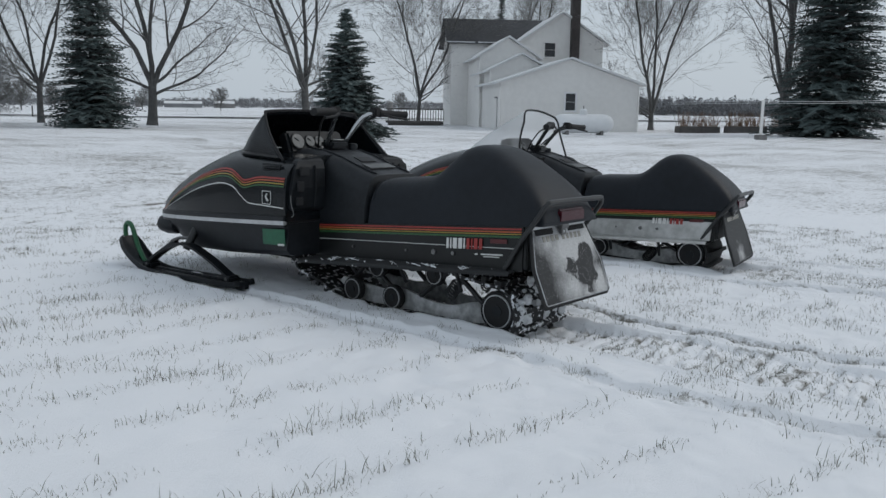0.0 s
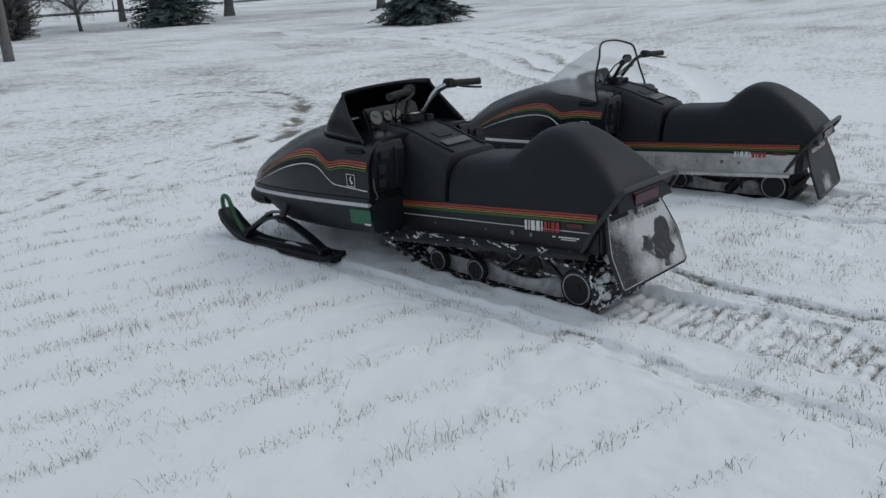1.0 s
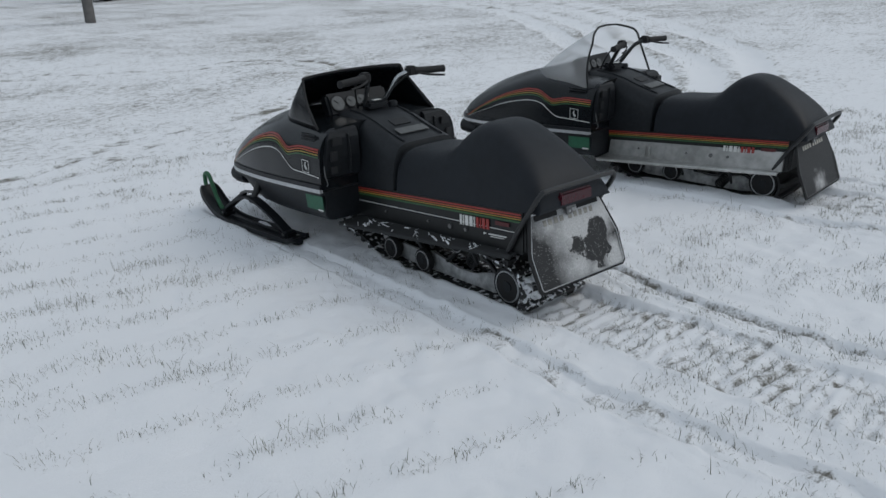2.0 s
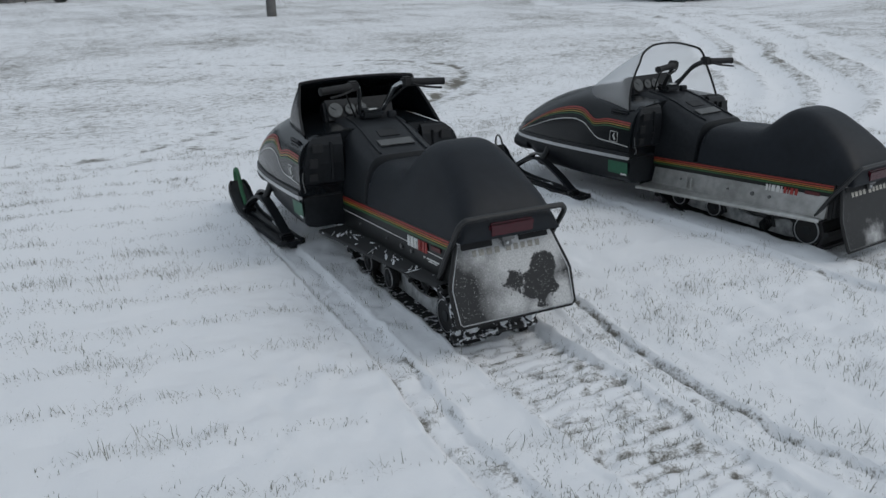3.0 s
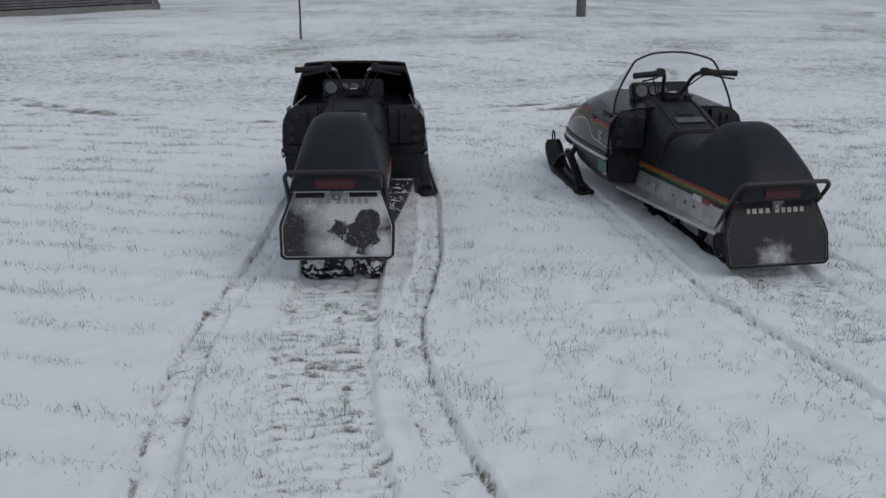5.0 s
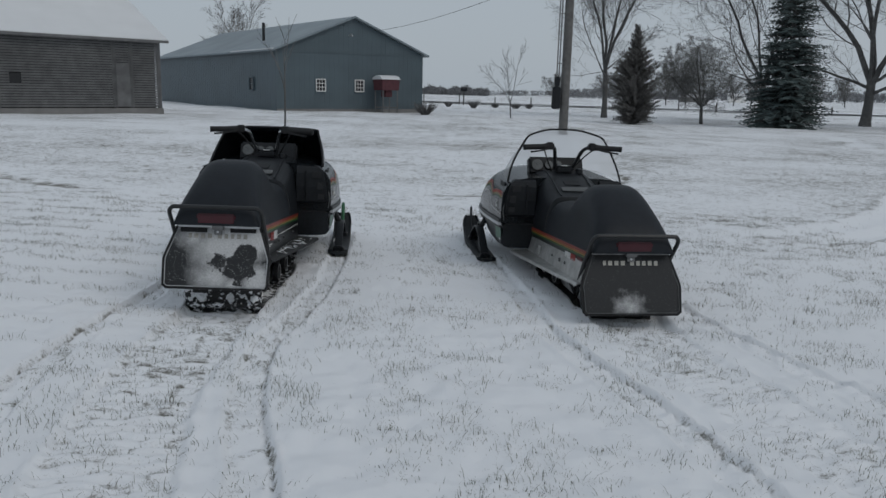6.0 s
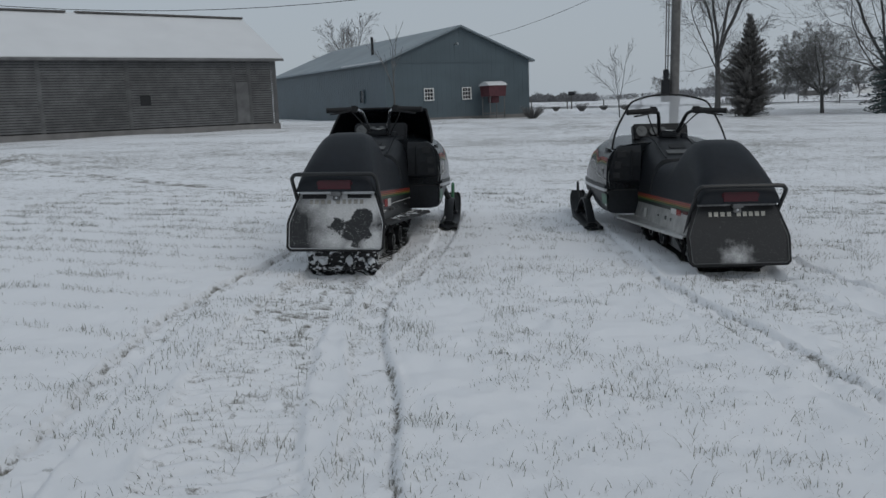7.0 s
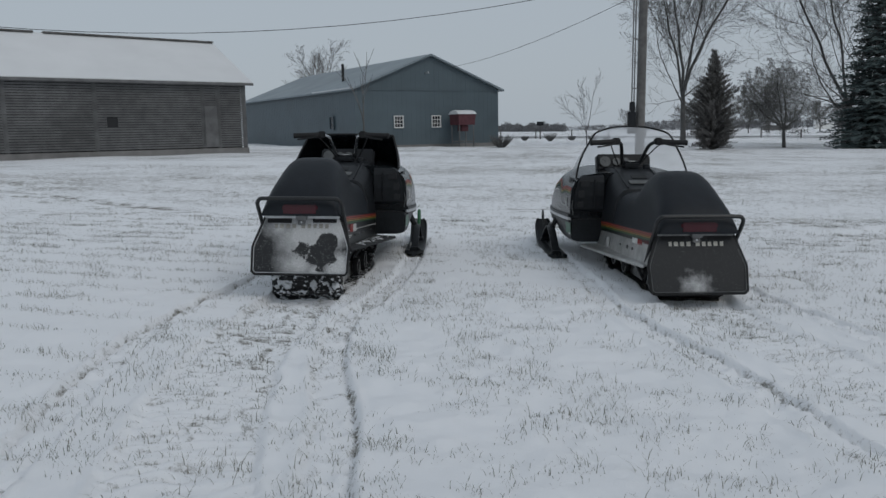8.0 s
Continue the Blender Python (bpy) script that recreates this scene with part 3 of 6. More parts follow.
    bm = bmesh.new()
    tube(bm, edge, 0.0065, 6)
    part("edging", bm, "rubber", shield, "black rubber edging", True)
    # tunnel with its side decals
    bm = bmesh.new()
    loft(bm, [[(-0.209, y, board_line(y)), (-0.209, y, seat_line(y)), (0.209, y, seat_line(y)), (0.209, y, board_line(y))] for y in (0.13, 0.5, 0.9, 1.26)], closed=True)
    tunnel = part("tunnel", bm, "panel", root, "black painted tunnel body")
    for side in (-1, 1):
        for k, (c, h) in enumerate((("red", 0.007), ("orange", 0.006), ("yellow", 0.004), ("green", 0.008))):
            off = (0.006, 0.017, 0.027, 0.035)[k]
            part("side_stripe", band(bmesh.new(), side, 0.209, 0.137, 1.235, lambda y: seat_line(y) - off, h), c, tunnel, c + " stripe along the tunnel")
        if snowy:
            part("side_pinstripe", band(bmesh.new(), side, 0.209, 0.155, 1.235, lambda y: seat_line(y) - 0.070 - 0.012 * (1.24 - y), 0.003), "white", tunnel, "thin white pinstripe")
        letter_z = lambda y: seat_line(y) - 0.049
        letters("lettering", "white", tunnel, side, 0.212, letter_z, ((0.493, 0.482), (0.474, 0.468), (0.460, 0.441), (0.433, 0.415), (0.407, 0.401)), 0.043, "white block lettering")
        letters("lettering", "red", tunnel, side, 0.212, letter_z, ((0.392, 0.378), (0.370, 0.364), (0.356, 0.339), (0.331, 0.316)), 0.043, "red block lettering")
        letters("lettering", "maroon", tunnel, side, 0.212, letter_z, ((0.278, 0.20),), 0.017, "dark red block lettering")
        if snowy:
            letters("dealer_sticker", "white", tunnel, side, 0.210, lambda y: seat_line(y) - 0.108, ((0.352, 0.338), (0.322, 0.22)), 0.006, "small white sticker")
            letters("dealer_sticker", "white", tunnel, side, 0.210, lambda y: seat_line(y) - 0.118, ((0.310, 0.235),), 0.004, "small white sticker")
        else:
            bm = bmesh.new()
            loft(bm, [[(side * 0.211, y, seat_line(y) - 0.062), (side * 0.232, y, board_line(y) + 0.004), (side * 0.209, y, board_line(y) + 0.004)] for y in (0.15, 0.4, 0.7, 1.0, 1.22)], closed=True)
            part("lower_panel", bm, "silver", tunnel, "scuffed bare aluminium lower panel")
            for y in (0.94, 0.97):
                bm = bmesh.new()
                tube(bm, [(side * 0.236, y, board_line(y) + 0.02), (side * 0.232, y, board_line(y) + 0.075)], 0.006, 6)
                part("bracket", bm, "silver", tunnel)
        for y, r in ((0.56, 0.011), (0.46, 0.008), (0.71, 0.005), (1.02, 0.005)):
            z = board_line(y) + 0.055
            part("bolt", lathe(bmesh.new(), (side * (0.213 if snowy else 0.224), y, z), [(-0.004, r), (0.006, r), (0.009, r * 0.5)], 10), "steel", tunnel, "", True)
        # running board, wide at the footwell and narrow at the rear
        rings = []
        for i in range(9):
            y = 0.17 + 1.07 * i / 8
            xo = 0.240 + 0.095 * min(1.0, (i / 8) ** 0.8)
            z = board_line(y)
            rings.append([(side * a, y, z + b) for a, b in ((0.205, 0.006), (xo, 0.0), (xo + 0.006, -0.006), (xo + 0.006, -0.016), (xo, -0.016), (xo - 0.004, -0.008), (0.205, -0.006))])
        bm = bmesh.new()
        loft(bm, rings, closed=True)
        board = part("running_board", bm, "board" if snowy else "silver", root, "running board dusted with snow" if snowy else "bare aluminium running board")
        if snowy:
            rnd = random.Random(5 + side)
            for k in range(34):
                y = 0.35 + 0.8 * rnd.random()
                xo = 0.238 + 0.085 * ((y - 0.17) / 1.07) ** 0.8
                size = (0.0015 + 0.004 * rnd.random() ** 2, 0.010 + 0.030 * rnd.random() ** 2, 0.0020, 1)
                at = Matrix.Translation((side * (0.215 + (xo - 0.215) * rnd.random()), y, board_line(y) + 0.004)) @ Matrix.Rotation(rnd.gauss(side * 0.5, 0.5), 4, "Z")
                bm = bmesh.new()
                bmesh.ops.create_icosphere(bm, subdivisions=2, radius=1.0, matrix=at @ Matrix.Diagonal(size))
                for v in bm.verts:
                    v.co += noise.noise_vector(v.co * 120) * 0.004
                part("snow_crust", bm, "cake", board, "thin crust of packed snow", True)
        for y in (0.45, 0.75, 1.05):
            bm = bmesh.new()
            tube(bm, [(side * 0.21, y, board_line(y) - 0.012), (side * 0.16, y, 0.12)], 0.008, 6)
            part("strut", bm, "black", root)
    # seat
    top = [(0.045, 0.452), (0.06, 0.498), (0.10, 0.550), (0.16, 0.602), (0.24, 0.655), (0.31, 0.692), (0.36, 0.711), (0.41, 0.719), (0.455, 0.716), (0.495, 0.700), (0.535, 0.669), (0.575, 0.630), (0.615, 0.599), (0.66, 0.583), (0.74, 0.571), (0.84, 0.563), (0.90, 0.556), (0.925, 0.545), (0.935, 0.530)]
    rings = []
    for y, zt in [(p.y, p.z) for p in smooth_path([(0, a, b) for a, b in top], 3)]:
        zb = seat_line(y) + 0.001
        ring = []
        for i in range(25):
            a = math.pi * i / 24
            c, s = math.cos(a), math.sin(a)
            f = abs(s) ** (2 / 4.2)
            hump = max(0.0, min(1.0, (zt - 0.58) / 0.15))
            w = 0.208 * (1 - (0.10 + 0.13 * hump) * f)
            ring.append((-math.copysign(abs(c) ** (2 / 4.2), c) * w, y, zb + (zt - zb) * f))
        rings.append(ring)
    bm = bmesh.new()
    loft(bm, rings)
    seat = part("seat", bm, "vinyl", root, "padded black vinyl seat with a raised rear hump", True)
    bm = bmesh.new()
    tube(bm, [(p[0] * 1.004, p[1], p[2] + 0.0005) for p in rings[-5][2:-2]], 0.003, 6)
    part("front_piping", bm, "vinyl", seat, "", True)
    # console between seat and dashboard
    rings = []
    for y, zt, k in ((0.952, 0.540, 0.9), (0.962, 0.566, 1.0), (1.02, 0.580, 1.0), (1.10, 0.603, 1.0), (1.20, 0.637, 1.0), (1.30, 0.660, 1.0), (1.40, 0.668, 1.0), (1.50, 0.665, 1.0)):
        zb = seat_line(y)
        half = [(0.207, zb), (0.205, zb + 0.06), (0.192, zt - 0.085), (0.172, zt - 0.035), (0.145, zt - 0.010), (0.115, zt - 0.002), (0.05, zt)]
        rings.append([(-a * k, y, z) for a, z in half] + [(a * k, y, z) for a, z in reversed(half)])
    bm = bmesh.new()
    loft(bm, rings, closed=True)
    console = part("console", bm, "pan", root, "black moulded console", True)
    tilt = Matrix.Translation((0, 1.155, 0.624)) @ Matrix.Rotation(radians(18.5), 4, "X")
    # flat near-black plate: the recess's shade is in its colour, not its depth
    part("tray", box(bmesh.new(), (-0.048, -0.028, -0.004), (0.048, 0.028, 0.0012), 0.0, tilt), "dark", console, "near-black plate painted as a tray's shade")
    tilt = Matrix.Translation((0, 1.065, 0.5965)) @ Matrix.Rotation(radians(16), 4, "X")
    part("instruction_plate", box(bmesh.new(), (-0.085, -0.028, -0.001), (0.085, 0.028, 0.004), 0.001, tilt), "plate", console, "grey instruction plate")
    for x in (-0.112, 0.112):
        bm = bmesh.new()
        tube(bm, [(x, 0.98, 0.571), (x, 1.10, 0.603), (x, 1.20, 0.637), (x, 1.30, 0.660), (x, 1.40, 0.668)], 0.005, 6)
        part("ridge", bm, "pan", console, "", True)
    # dashboard and gauges
    lean = Matrix.Translation((-0.03, 1.475, 0.688)) @ Matrix.Rotation(radians(-22), 4, "X")
    dash = part("dashboard", box(bmesh.new(), (-0.165, -0.012, -0.055), (0.195, 0.055, 0.060), 0.012, lean), "pan", root, "black dashboard with round gauges", True)
    for x, r in ((-0.112, 0.037), (-0.035, 0.027), (0.025, 0.027)):
        bm = bmesh.new()
        lathe(bm, (0, 0, 0), [(-0.006, r * 1.15), (-0.010, r * 1.12), (-0.010, r), (-0.004, r)], 20, "y")
        bmesh.ops.transform(bm, matrix=lean @ Matrix.Translation((x, -0.010, 0.004)), verts=bm.verts)
        g = part("gauge", bm, "rubber", dash, "round gauge with a pale dial", True)
        bm = bmesh.new()
        lathe(bm, (0, 0, 0), [(-0.004, r * 0.98), (-0.0112, r * 0.97)], 20, "y")
        bmesh.ops.transform(bm, matrix=lean @ Matrix.Translation((x, -0.010, 0.004)), verts=bm.verts)
        part("dial", bm, "dial", g, "pale dial face")
        bm = bmesh.new()
        tube(bm, [lean @ Vector((x, -0.023, 0.004)), lean @ Vector((x - r * 0.6, -0.023, 0.004 + r * 0.45))], 0.0018, 4)
        part("needle", bm, "dark", g)
    bm = bmesh.new()
    lathe(bm, (0.10, 1.335, 0.655), [(0.0, 0.022), (0.025, 0.024), (0.035, 0.02), (0.036, 0.012)], 14, "z")
    part("filler_cap", bm, "pan", root, "black filler cap", True)
    for x in (0.02, 0.055):
        bm = bmesh.new()
        tube(bm, [lean @ Vector((x, -0.012, -0.035)), lean @ Vector((x, -0.032, -0.035))], 0.006, 8)
        part("knob", bm, "trim", dash)
    # handlebar
    bm = bmesh.new()
    bend = [(0.05, 1.352, 0.688), (0.062, 1.335, 0.715), (0.085, 1.275, 0.800), (0.10, 1.245, 0.826), (0.125, 1.222, 0.837), (0.15, 1.213, 0.838), (0.18, 1.206, 0.838)]
    tube(bm, smooth_path([(-a, b, c) for a, b, c in reversed(bend)] + [(0, 1.354, 0.685)] + bend, 5), 0.0115, 10)
    bar = part("handlebar", bm, "chrome" if snowy else "black", root, "worn metal handlebar with black grips", True)
    part("steering_pad", box(bmesh.new(), (-0.058, 1.315, 0.668), (0.058, 1.40, 0.708), 0.012), "pan", bar, "", True)
    part("pad_emblem", box(bmesh.new(), (-0.02, 1.318, 0.708), (0.02, 1.345, 0.7105)), "white", bar, "small pale emblem")
    bm = bmesh.new()
    tube(bm, [(0, 1.355, 0.68), (0, 1.42, 0.60)], 0.02, 10)
    part("steering_post", bm, "black", bar, "", True)
    for side in (-1, 1):
        bm = bmesh.new()
        lathe(bm, (0, 0, 0), [(0.0, 0.012), (0.0, 0.0195), (0.012, 0.0205), (0.022, 0.0175), (0.144, 0.0165), (0.161, 0.0185), (0.165, 0.013)], 14)
        bmesh.ops.transform(bm, matrix=Matrix.Translation((side * 0.150, 1.212, 0.839)) @ Matrix.Diagonal((side, 1, 1, 1)) @ Matrix.Rotation(radians(-13), 4, "Z") @ Matrix.Rotation(radians(1.5), 4, "Y"), verts=bm.verts)
        part("grip", bm, "rubber", bar, "black rubber grip", True)
        part("switch_block", box(bmesh.new(), (side * 0.135 - 0.024, 1.198, 0.820), (side * 0.135 + 0.024, 1.246, 0.864), 0.008), "rubber", bar, "", True)
        bm = bmesh.new()
        tube(bm, smooth_path([(side * 0.150, 1.180, 0.832), (side * 0.19, 1.158, 0.822), (side * 0.24, 1.140, 0.815), (side * 0.275, 1.134, 0.811)], 4), 0.0055, 6)
        part("lever", bm, "rubber", bar, "", True)
        bm = bmesh.new()
        tube(bm, smooth_path([(side * 0.165, 1.22, 0.83), (side * 0.145, 1.29, 0.80), (side * 0.10, 1.36, 0.73), (side * 0.05, 1.42, 0.65)], 5), 0.0045, 6)
        part("control_cable", bm, "rubber", bar, "", True)
    # skis
    for side in (-1, 1):
        ski(root, side, "loop" if snowy else "black", "black steel ski with an upturned tip", 0.008 if snowy else 0.02, 3.5 if snowy else -3.0)
    # track, rails, wheels and suspension
    lift = 0.0 if snowy else 0.085
    track(root, snowy, lift)
    for side in (-1, 1):
        for y, z, r in ((0.269, 0.066, 0.083), (0.829, 0.040, 0.056), (1.069, 0.044, 0.056), (0.62, 0.165, 0.05), (0.95, 0.155, 0.05)):
            wheel(root, side * (0.150 if z < 0.1 else 0.12), y, z + lift, r)
        outline = [(0.24, 0.015), (0.24, 0.075), (0.36, 0.085), (0.42, 0.075), (0.52, 0.045), (0.62, 0.040), (0.72, 0.060), (0.80, 0.080), (0.92, 0.062), (1.06, 0.070), (1.17, 0.085), (1.19, 0.060), (1.12, 0.008), (1.0, -0.012), (0.4, -0.012)]
        bm = bmesh.new()
        loft(bm, [[(side * a, y, z + lift) for y, z in outline] for a in (0.105, 0.119)], closed=True)
        rail = part("slide_rail", bm, "rail", root, "scuffed aluminium slide rail")
        for a, b in (((0.36, 0.07), (0.52, 0.20)), ((0.70, 0.06), (0.52, 0.205)), ((0.85, 0.06), (1.02, 0.19)), ((1.12, 0.07), (0.98, 0.19))):
            bm = bmesh.new()
            tube(bm, [(side * 0.118, a[0], a[1] + lift), (side * 0.125, b[0], b[1] + lift * 0.5)], 0.011, 8)
            part("suspension_arm", bm, "black", root, "", True)
        bm = bmesh.new()
        spring = [(side * (0.128 + 0.004 * math.sin(a)), 0.50 + 0.026 * math.cos(a) + 0.008 * a / 6.3, 0.135 + 0.026 * math.sin(a) - 0.01 * a / 6.3) for a in (i * 0.5 for i in range(60))]
        tube(bm, spring, 0.0045, 5)
        part("torsion_spring", bm, "black", root, "", True)
        if snowy:
            rnd = random.Random(11 + side)
            for k in range(12):
                bm = bmesh.new()
                bmesh.ops.create_icosphere(bm, subdivisions=2, radius=1.0, matrix=Matrix.Translation((side * (0.02 + 0.15 * rnd.random()), 0.150 + 0.035 * rnd.random(), 0.03 + 0.16 * rnd.random())) @ Matrix.Diagonal((0.02, 0.012 + 0.015 * rnd.random(), 0.012 + 0.012 * rnd.random(), 1)))
                for v in bm.verts:
                    v.co += noise.noise_vector(v.co * 70) * 0.012
                part("snow_clump", bm, "cake", rail, "clump of packed snow", True)
    # rear: bumper, lamp, flap
    bm = bmesh.new()
    tube(bm, smooth_path([(-0.222, 0.20, 0.255), (-0.222, 0.13, 0.37), (-0.221, 0.085, 0.43), (-0.222, 0.052, 0.476), (-0.219, 0.037, 0.500), (-0.205, 0.030, 0.516), (-0.18, 0.028, 0.521), (0, 0.026, 0.522), (0.18, 0.028, 0.521), (0.205, 0.030, 0.516), (0.219, 0.037, 0.500), (0.222, 0.052, 0.476), (0.221, 0.085, 0.43), (0.222, 0.13, 0.37), (0.222, 0.20, 0.255)], 5), 0.0105, 8)
    bumper = part("rear_bumper", bm, "black", root, "black tubular rear bumper", True)
    part("tail_light", box(bmesh.new(), (-0.094, 0.040, 0.434), (0.094, 0.085, 0.488), 0.008), "lens", root, "dark red tail light lens", True)
    part("lamp_bracket", box(bmesh.new(), (-0.028, 0.070, 0.405), (0.028, 0.095, 0.436), 0.003), "steel", root)
    part("rear_panel", box(bmesh.new(), (-0.205, 0.112, 0.26), (0.205, 0.132, 0.424), 0.004), "panel", root)
    z_low, y_low = 0.13, 0.0
    outline = [(-0.196, 0.108, 0.425), (0.196, 0.108, 0.425), (0.212, 0.094, 0.385), (0.250, 0.056, 0.285), (0.256, 0.046, 0.262), (0.250, y_low, z_low + 0.012), (0.238, y_low, z_low), (-0.238, y_low, z_low), (-0.250, y_low, z_low + 0.012), (-0.256, 0.046, 0.262), (-0.250, 0.056, 0.285), (-0.212, 0.094, 0.385)]
    bm = bmesh.new()
    loft(bm, [[(x, y + d, z) for x, y, z in outline] for d in (-0.004, 0.004)], closed=True)
    flap = part("snow_flap", bm, "flap_frost" if snowy else "flap_clean", root, "rubber snow flap white with frost, one patch bare" if snowy else "black rubber snow flap with pale lettering")
    inner = [(x * 0.965, y - 0.0055, 0.27 + (z - 0.27) * 0.93) for x, y, z in outline]
    bm = bmesh.new()
    tube(bm, inner + inner[:1], 0.0022, 4)
    part("flap_border", bm, "trim" if snowy else "plate", flap, "thin pale border line")
    bm = bmesh.new()
    ext = outline[1:] + outline[:1]
    tube(bm, ext, 0.007, 6)
    part("flap_edge", bm, "rubber", flap, "", True)
    part("flap_clamp", box(bmesh.new(), (-0.20, 0.094, 0.412), (0.20, 0.106, 0.428), 0.003), "trim" if snowy else "steel", flap, "metal clamp strip")
    for x0 in (-0.185, 0.055):
        m2 = Matrix.Translation((x0 + 0.065, 0.0955, 0.399)) @ Matrix.Rotation(radians(-21), 4, "X")
        part("backing_plate", box(bmesh.new(), (-0.065, -0.003, -0.012), (0.065, 0.002, 0.012), 0.002, m2), "rubber", flap, "black plate under the clamp")
    m2 = Matrix.Translation((0.0, 0.088, 0.402)) @ Matrix.Rotation(radians(-20), 4, "X")
    latch = part("flap_latch", box(bmesh.new(), (-0.020, -0.008, -0.024), (0.020, 0.002, 0.024), 0.004, m2), "steel", flap, "dull steel latch tab", True)
    part("rivet", lathe(bmesh.new(), (0.0, 0.078, 0.394), [(-0.004, 0.003), (-0.003, 0.006), (0.004, 0.006)], 8, "y"), "trim", latch, "", True)
    x = -0.146
    for k, w in enumerate((0.021, 0.028, 0.028, 0.028, 0.0, 0.028, 0.025, 0.025, 0.028, 0.025)):
        if w:
            m2 = Matrix.Translation((x + w / 2, 0.0858, 0.372)) @ Matrix.Rotation(radians(-18.5), 4, "X")
            part("flap_lettering", box(bmesh.new(), (-w * 0.36, -0.0035, -0.0115), (w * 0.36, 0.0005, 0.0115), 0, m2), "tan" if snowy else "cream", flap, "pale block lettering")
        x += (w + 0.005) if w else 0.015
    return root


LEAN = pose(0, 0, 0, 0, 1.1, 0)
sled_a = snowmobile(LEAN @ pose(0, 0, 0, 0, 0, 0.7), True, False, "black vintage snowmobile, opaque cowl, rear flap white with frost", "parked snowmobiles")
sled_b = snowmobile(LEAN @ pose(2.045, 0.085, -0.082, 1.9, 0, 8.3), False, True, "black vintage snowmobile with clear windshield and bare aluminium sides", "parked snowmobiles")

# ---- ground: one sheet of snow over turf, with the sleds' trails pressed into it ----
A_SKI_L = [(-0.44, 2.42), (-0.43, 1.55), (-0.43, 0.5), (-0.455, 0.0), (-0.482, -0.35), (-0.472, -0.8), (-0.43, -1.2), (-0.382, -1.5), (-0.29, -1.85), (-0.19, -2.3), (0.0, -2.95), (0.35, -3.9), (0.9, -5.2)]
A_SKI_R = [(0.36, 2.42), (0.41, 1.55), (0.42, 0.5), (0.375, 0.0), (0.335, -0.45), (0.375, -0.95), (0.47, -1.4), (0.545, -1.68), (0.61, -2.0), (0.68, -2.4), (0.82, -2.95), (1.13, -3.9), (1.65, -5.2)]
A_TRACK = [(0.0, 1.1), (0.0, 0.3), (0.0, -0.3), (0.02, -0.9), (0.05, -1.2), (0.09, -1.45), (0.155, -1.8), (0.305, -2.36), (0.49, -2.95), (0.82, -3.9), (1.35, -5.2)]
B_SKI_L = [(1.29, 2.40), (1.42, 1.55), (1.55, 0.5), (1.60, 0.0), (1.67, -0.4), (1.82, -0.9), (1.90, -1.2), (1.955, -1.45), (2.06, -1.9), (2.28, -2.6), (2.7, -3.8), (3.3, -5.2)]
B_SKI_R = [(2.11, 2.50), (2.23, 1.68), (2.36, 0.5), (2.48, -0.1), (2.62, -0.6), (2.82, -1.25), (3.05, -2.0), (3.35, -2.9), (3.8, -4.0), (4.5, -5.2)]
B_TRACK = [(1.92, 1.25), (2.05, 0.2), (2.09, -0.4), (2.22, -0.85), (2.33, -1.2), (2.52, -1.8), (2.82, -2.75), (3.25, -3.9), (3.95, -5.2)]
ROWS_X, ROWS_Y, ROW_GAP = 0.19, 0.98, 0.31
LANES = [
    [(16.0, 30.0), (12.1, 18.0), (10.6, 12.3), (8.0, 7.9), (6.6, 6.1), (5.9, 4.9), (4.9, 3.8), (4.1, 3.2), (3.2, 2.8)],
    [(12.7, 18.0), (11.2, 12.2), (8.6, 7.7), (7.0, 5.8), (5.95, 4.35), (4.6, 3.1), (3.6, 2.5)],
    [(13.4, 18.0), (11.9, 12.0), (9.2, 7.4), (7.6, 5.7), (6.4, 4.0), (5.3, 3.0), (4.2, 2.3)],
    [(14.2, 18.0), (12.8, 12.0), (10.0, 7.4), (8.45, 5.5), (7.6, 4.2), (6.2, 3.0), (4.5, 2.0), (3.4, 1.5)],
]
SCUFFS = [
    [(-8.5, 7.6), (-5.7, 6.6), (-4.4, 5.9), (-3.0, 4.95), (-2.1, 4.6), (-1.4, 4.35), (-0.8, 4.35), (-0.1, 4.85), (0.9, 5.1), (2.4, 5.75), (3.4, 6.9)],
    [(-7.5, 6.4), (-5.1, 6.0), (-4.0, 5.45), (-2.8, 4.7), (-1.6, 4.1)],
    [(-0.5, 11.6), (1.4, 9.6), (3.5, 8.5), (3.3, 6.8), (1.8, 5.0), (0.6, 4.3)],
]


def axis(fine0, fine1, step, mid0, mid1, mid_step, end, grow):
    """Grid lines: fine in the middle, a coarser stretch round it, then growing steps out to the horizon."""
    def side(start, sign, limit):
        out, at, s = [], start, step
        while abs(at) < end:
            s = min(s * 1.04, mid_step) if sign * at < sign * limit else s * grow
            at += sign * s
            out.append(at)
        return out
    mid = list(np.arange(fine0, fine1, step))
    return np.array(side(mid[0], -1, mid0)[::-1] + mid + side(mid[-1], 1, mid1))


def value_noise(x, y, cell, seed):
    """Smooth noise from -1 to 1 on a plan."""
    g = np.random.RandomState(seed).rand(256, 256) * 2 - 1
    u, v = x / cell, y / cell
    i, j = np.floor(u).astype(int), np.floor(v).astype(int)
    fu, fv = u - i, v - j
    fu, fv = fu * fu * (3 - 2 * fu), fv * fv * (3 - 2 * fv)
    at = lambda a, b: g[a % 256, b % 256]
    return (at(i, j) * (1 - fu) + at(i + 1, j) * fu) * (1 - fv) + (at(i, j + 1) * (1 - fu) + at(i + 1, j + 1) * fu) * fv


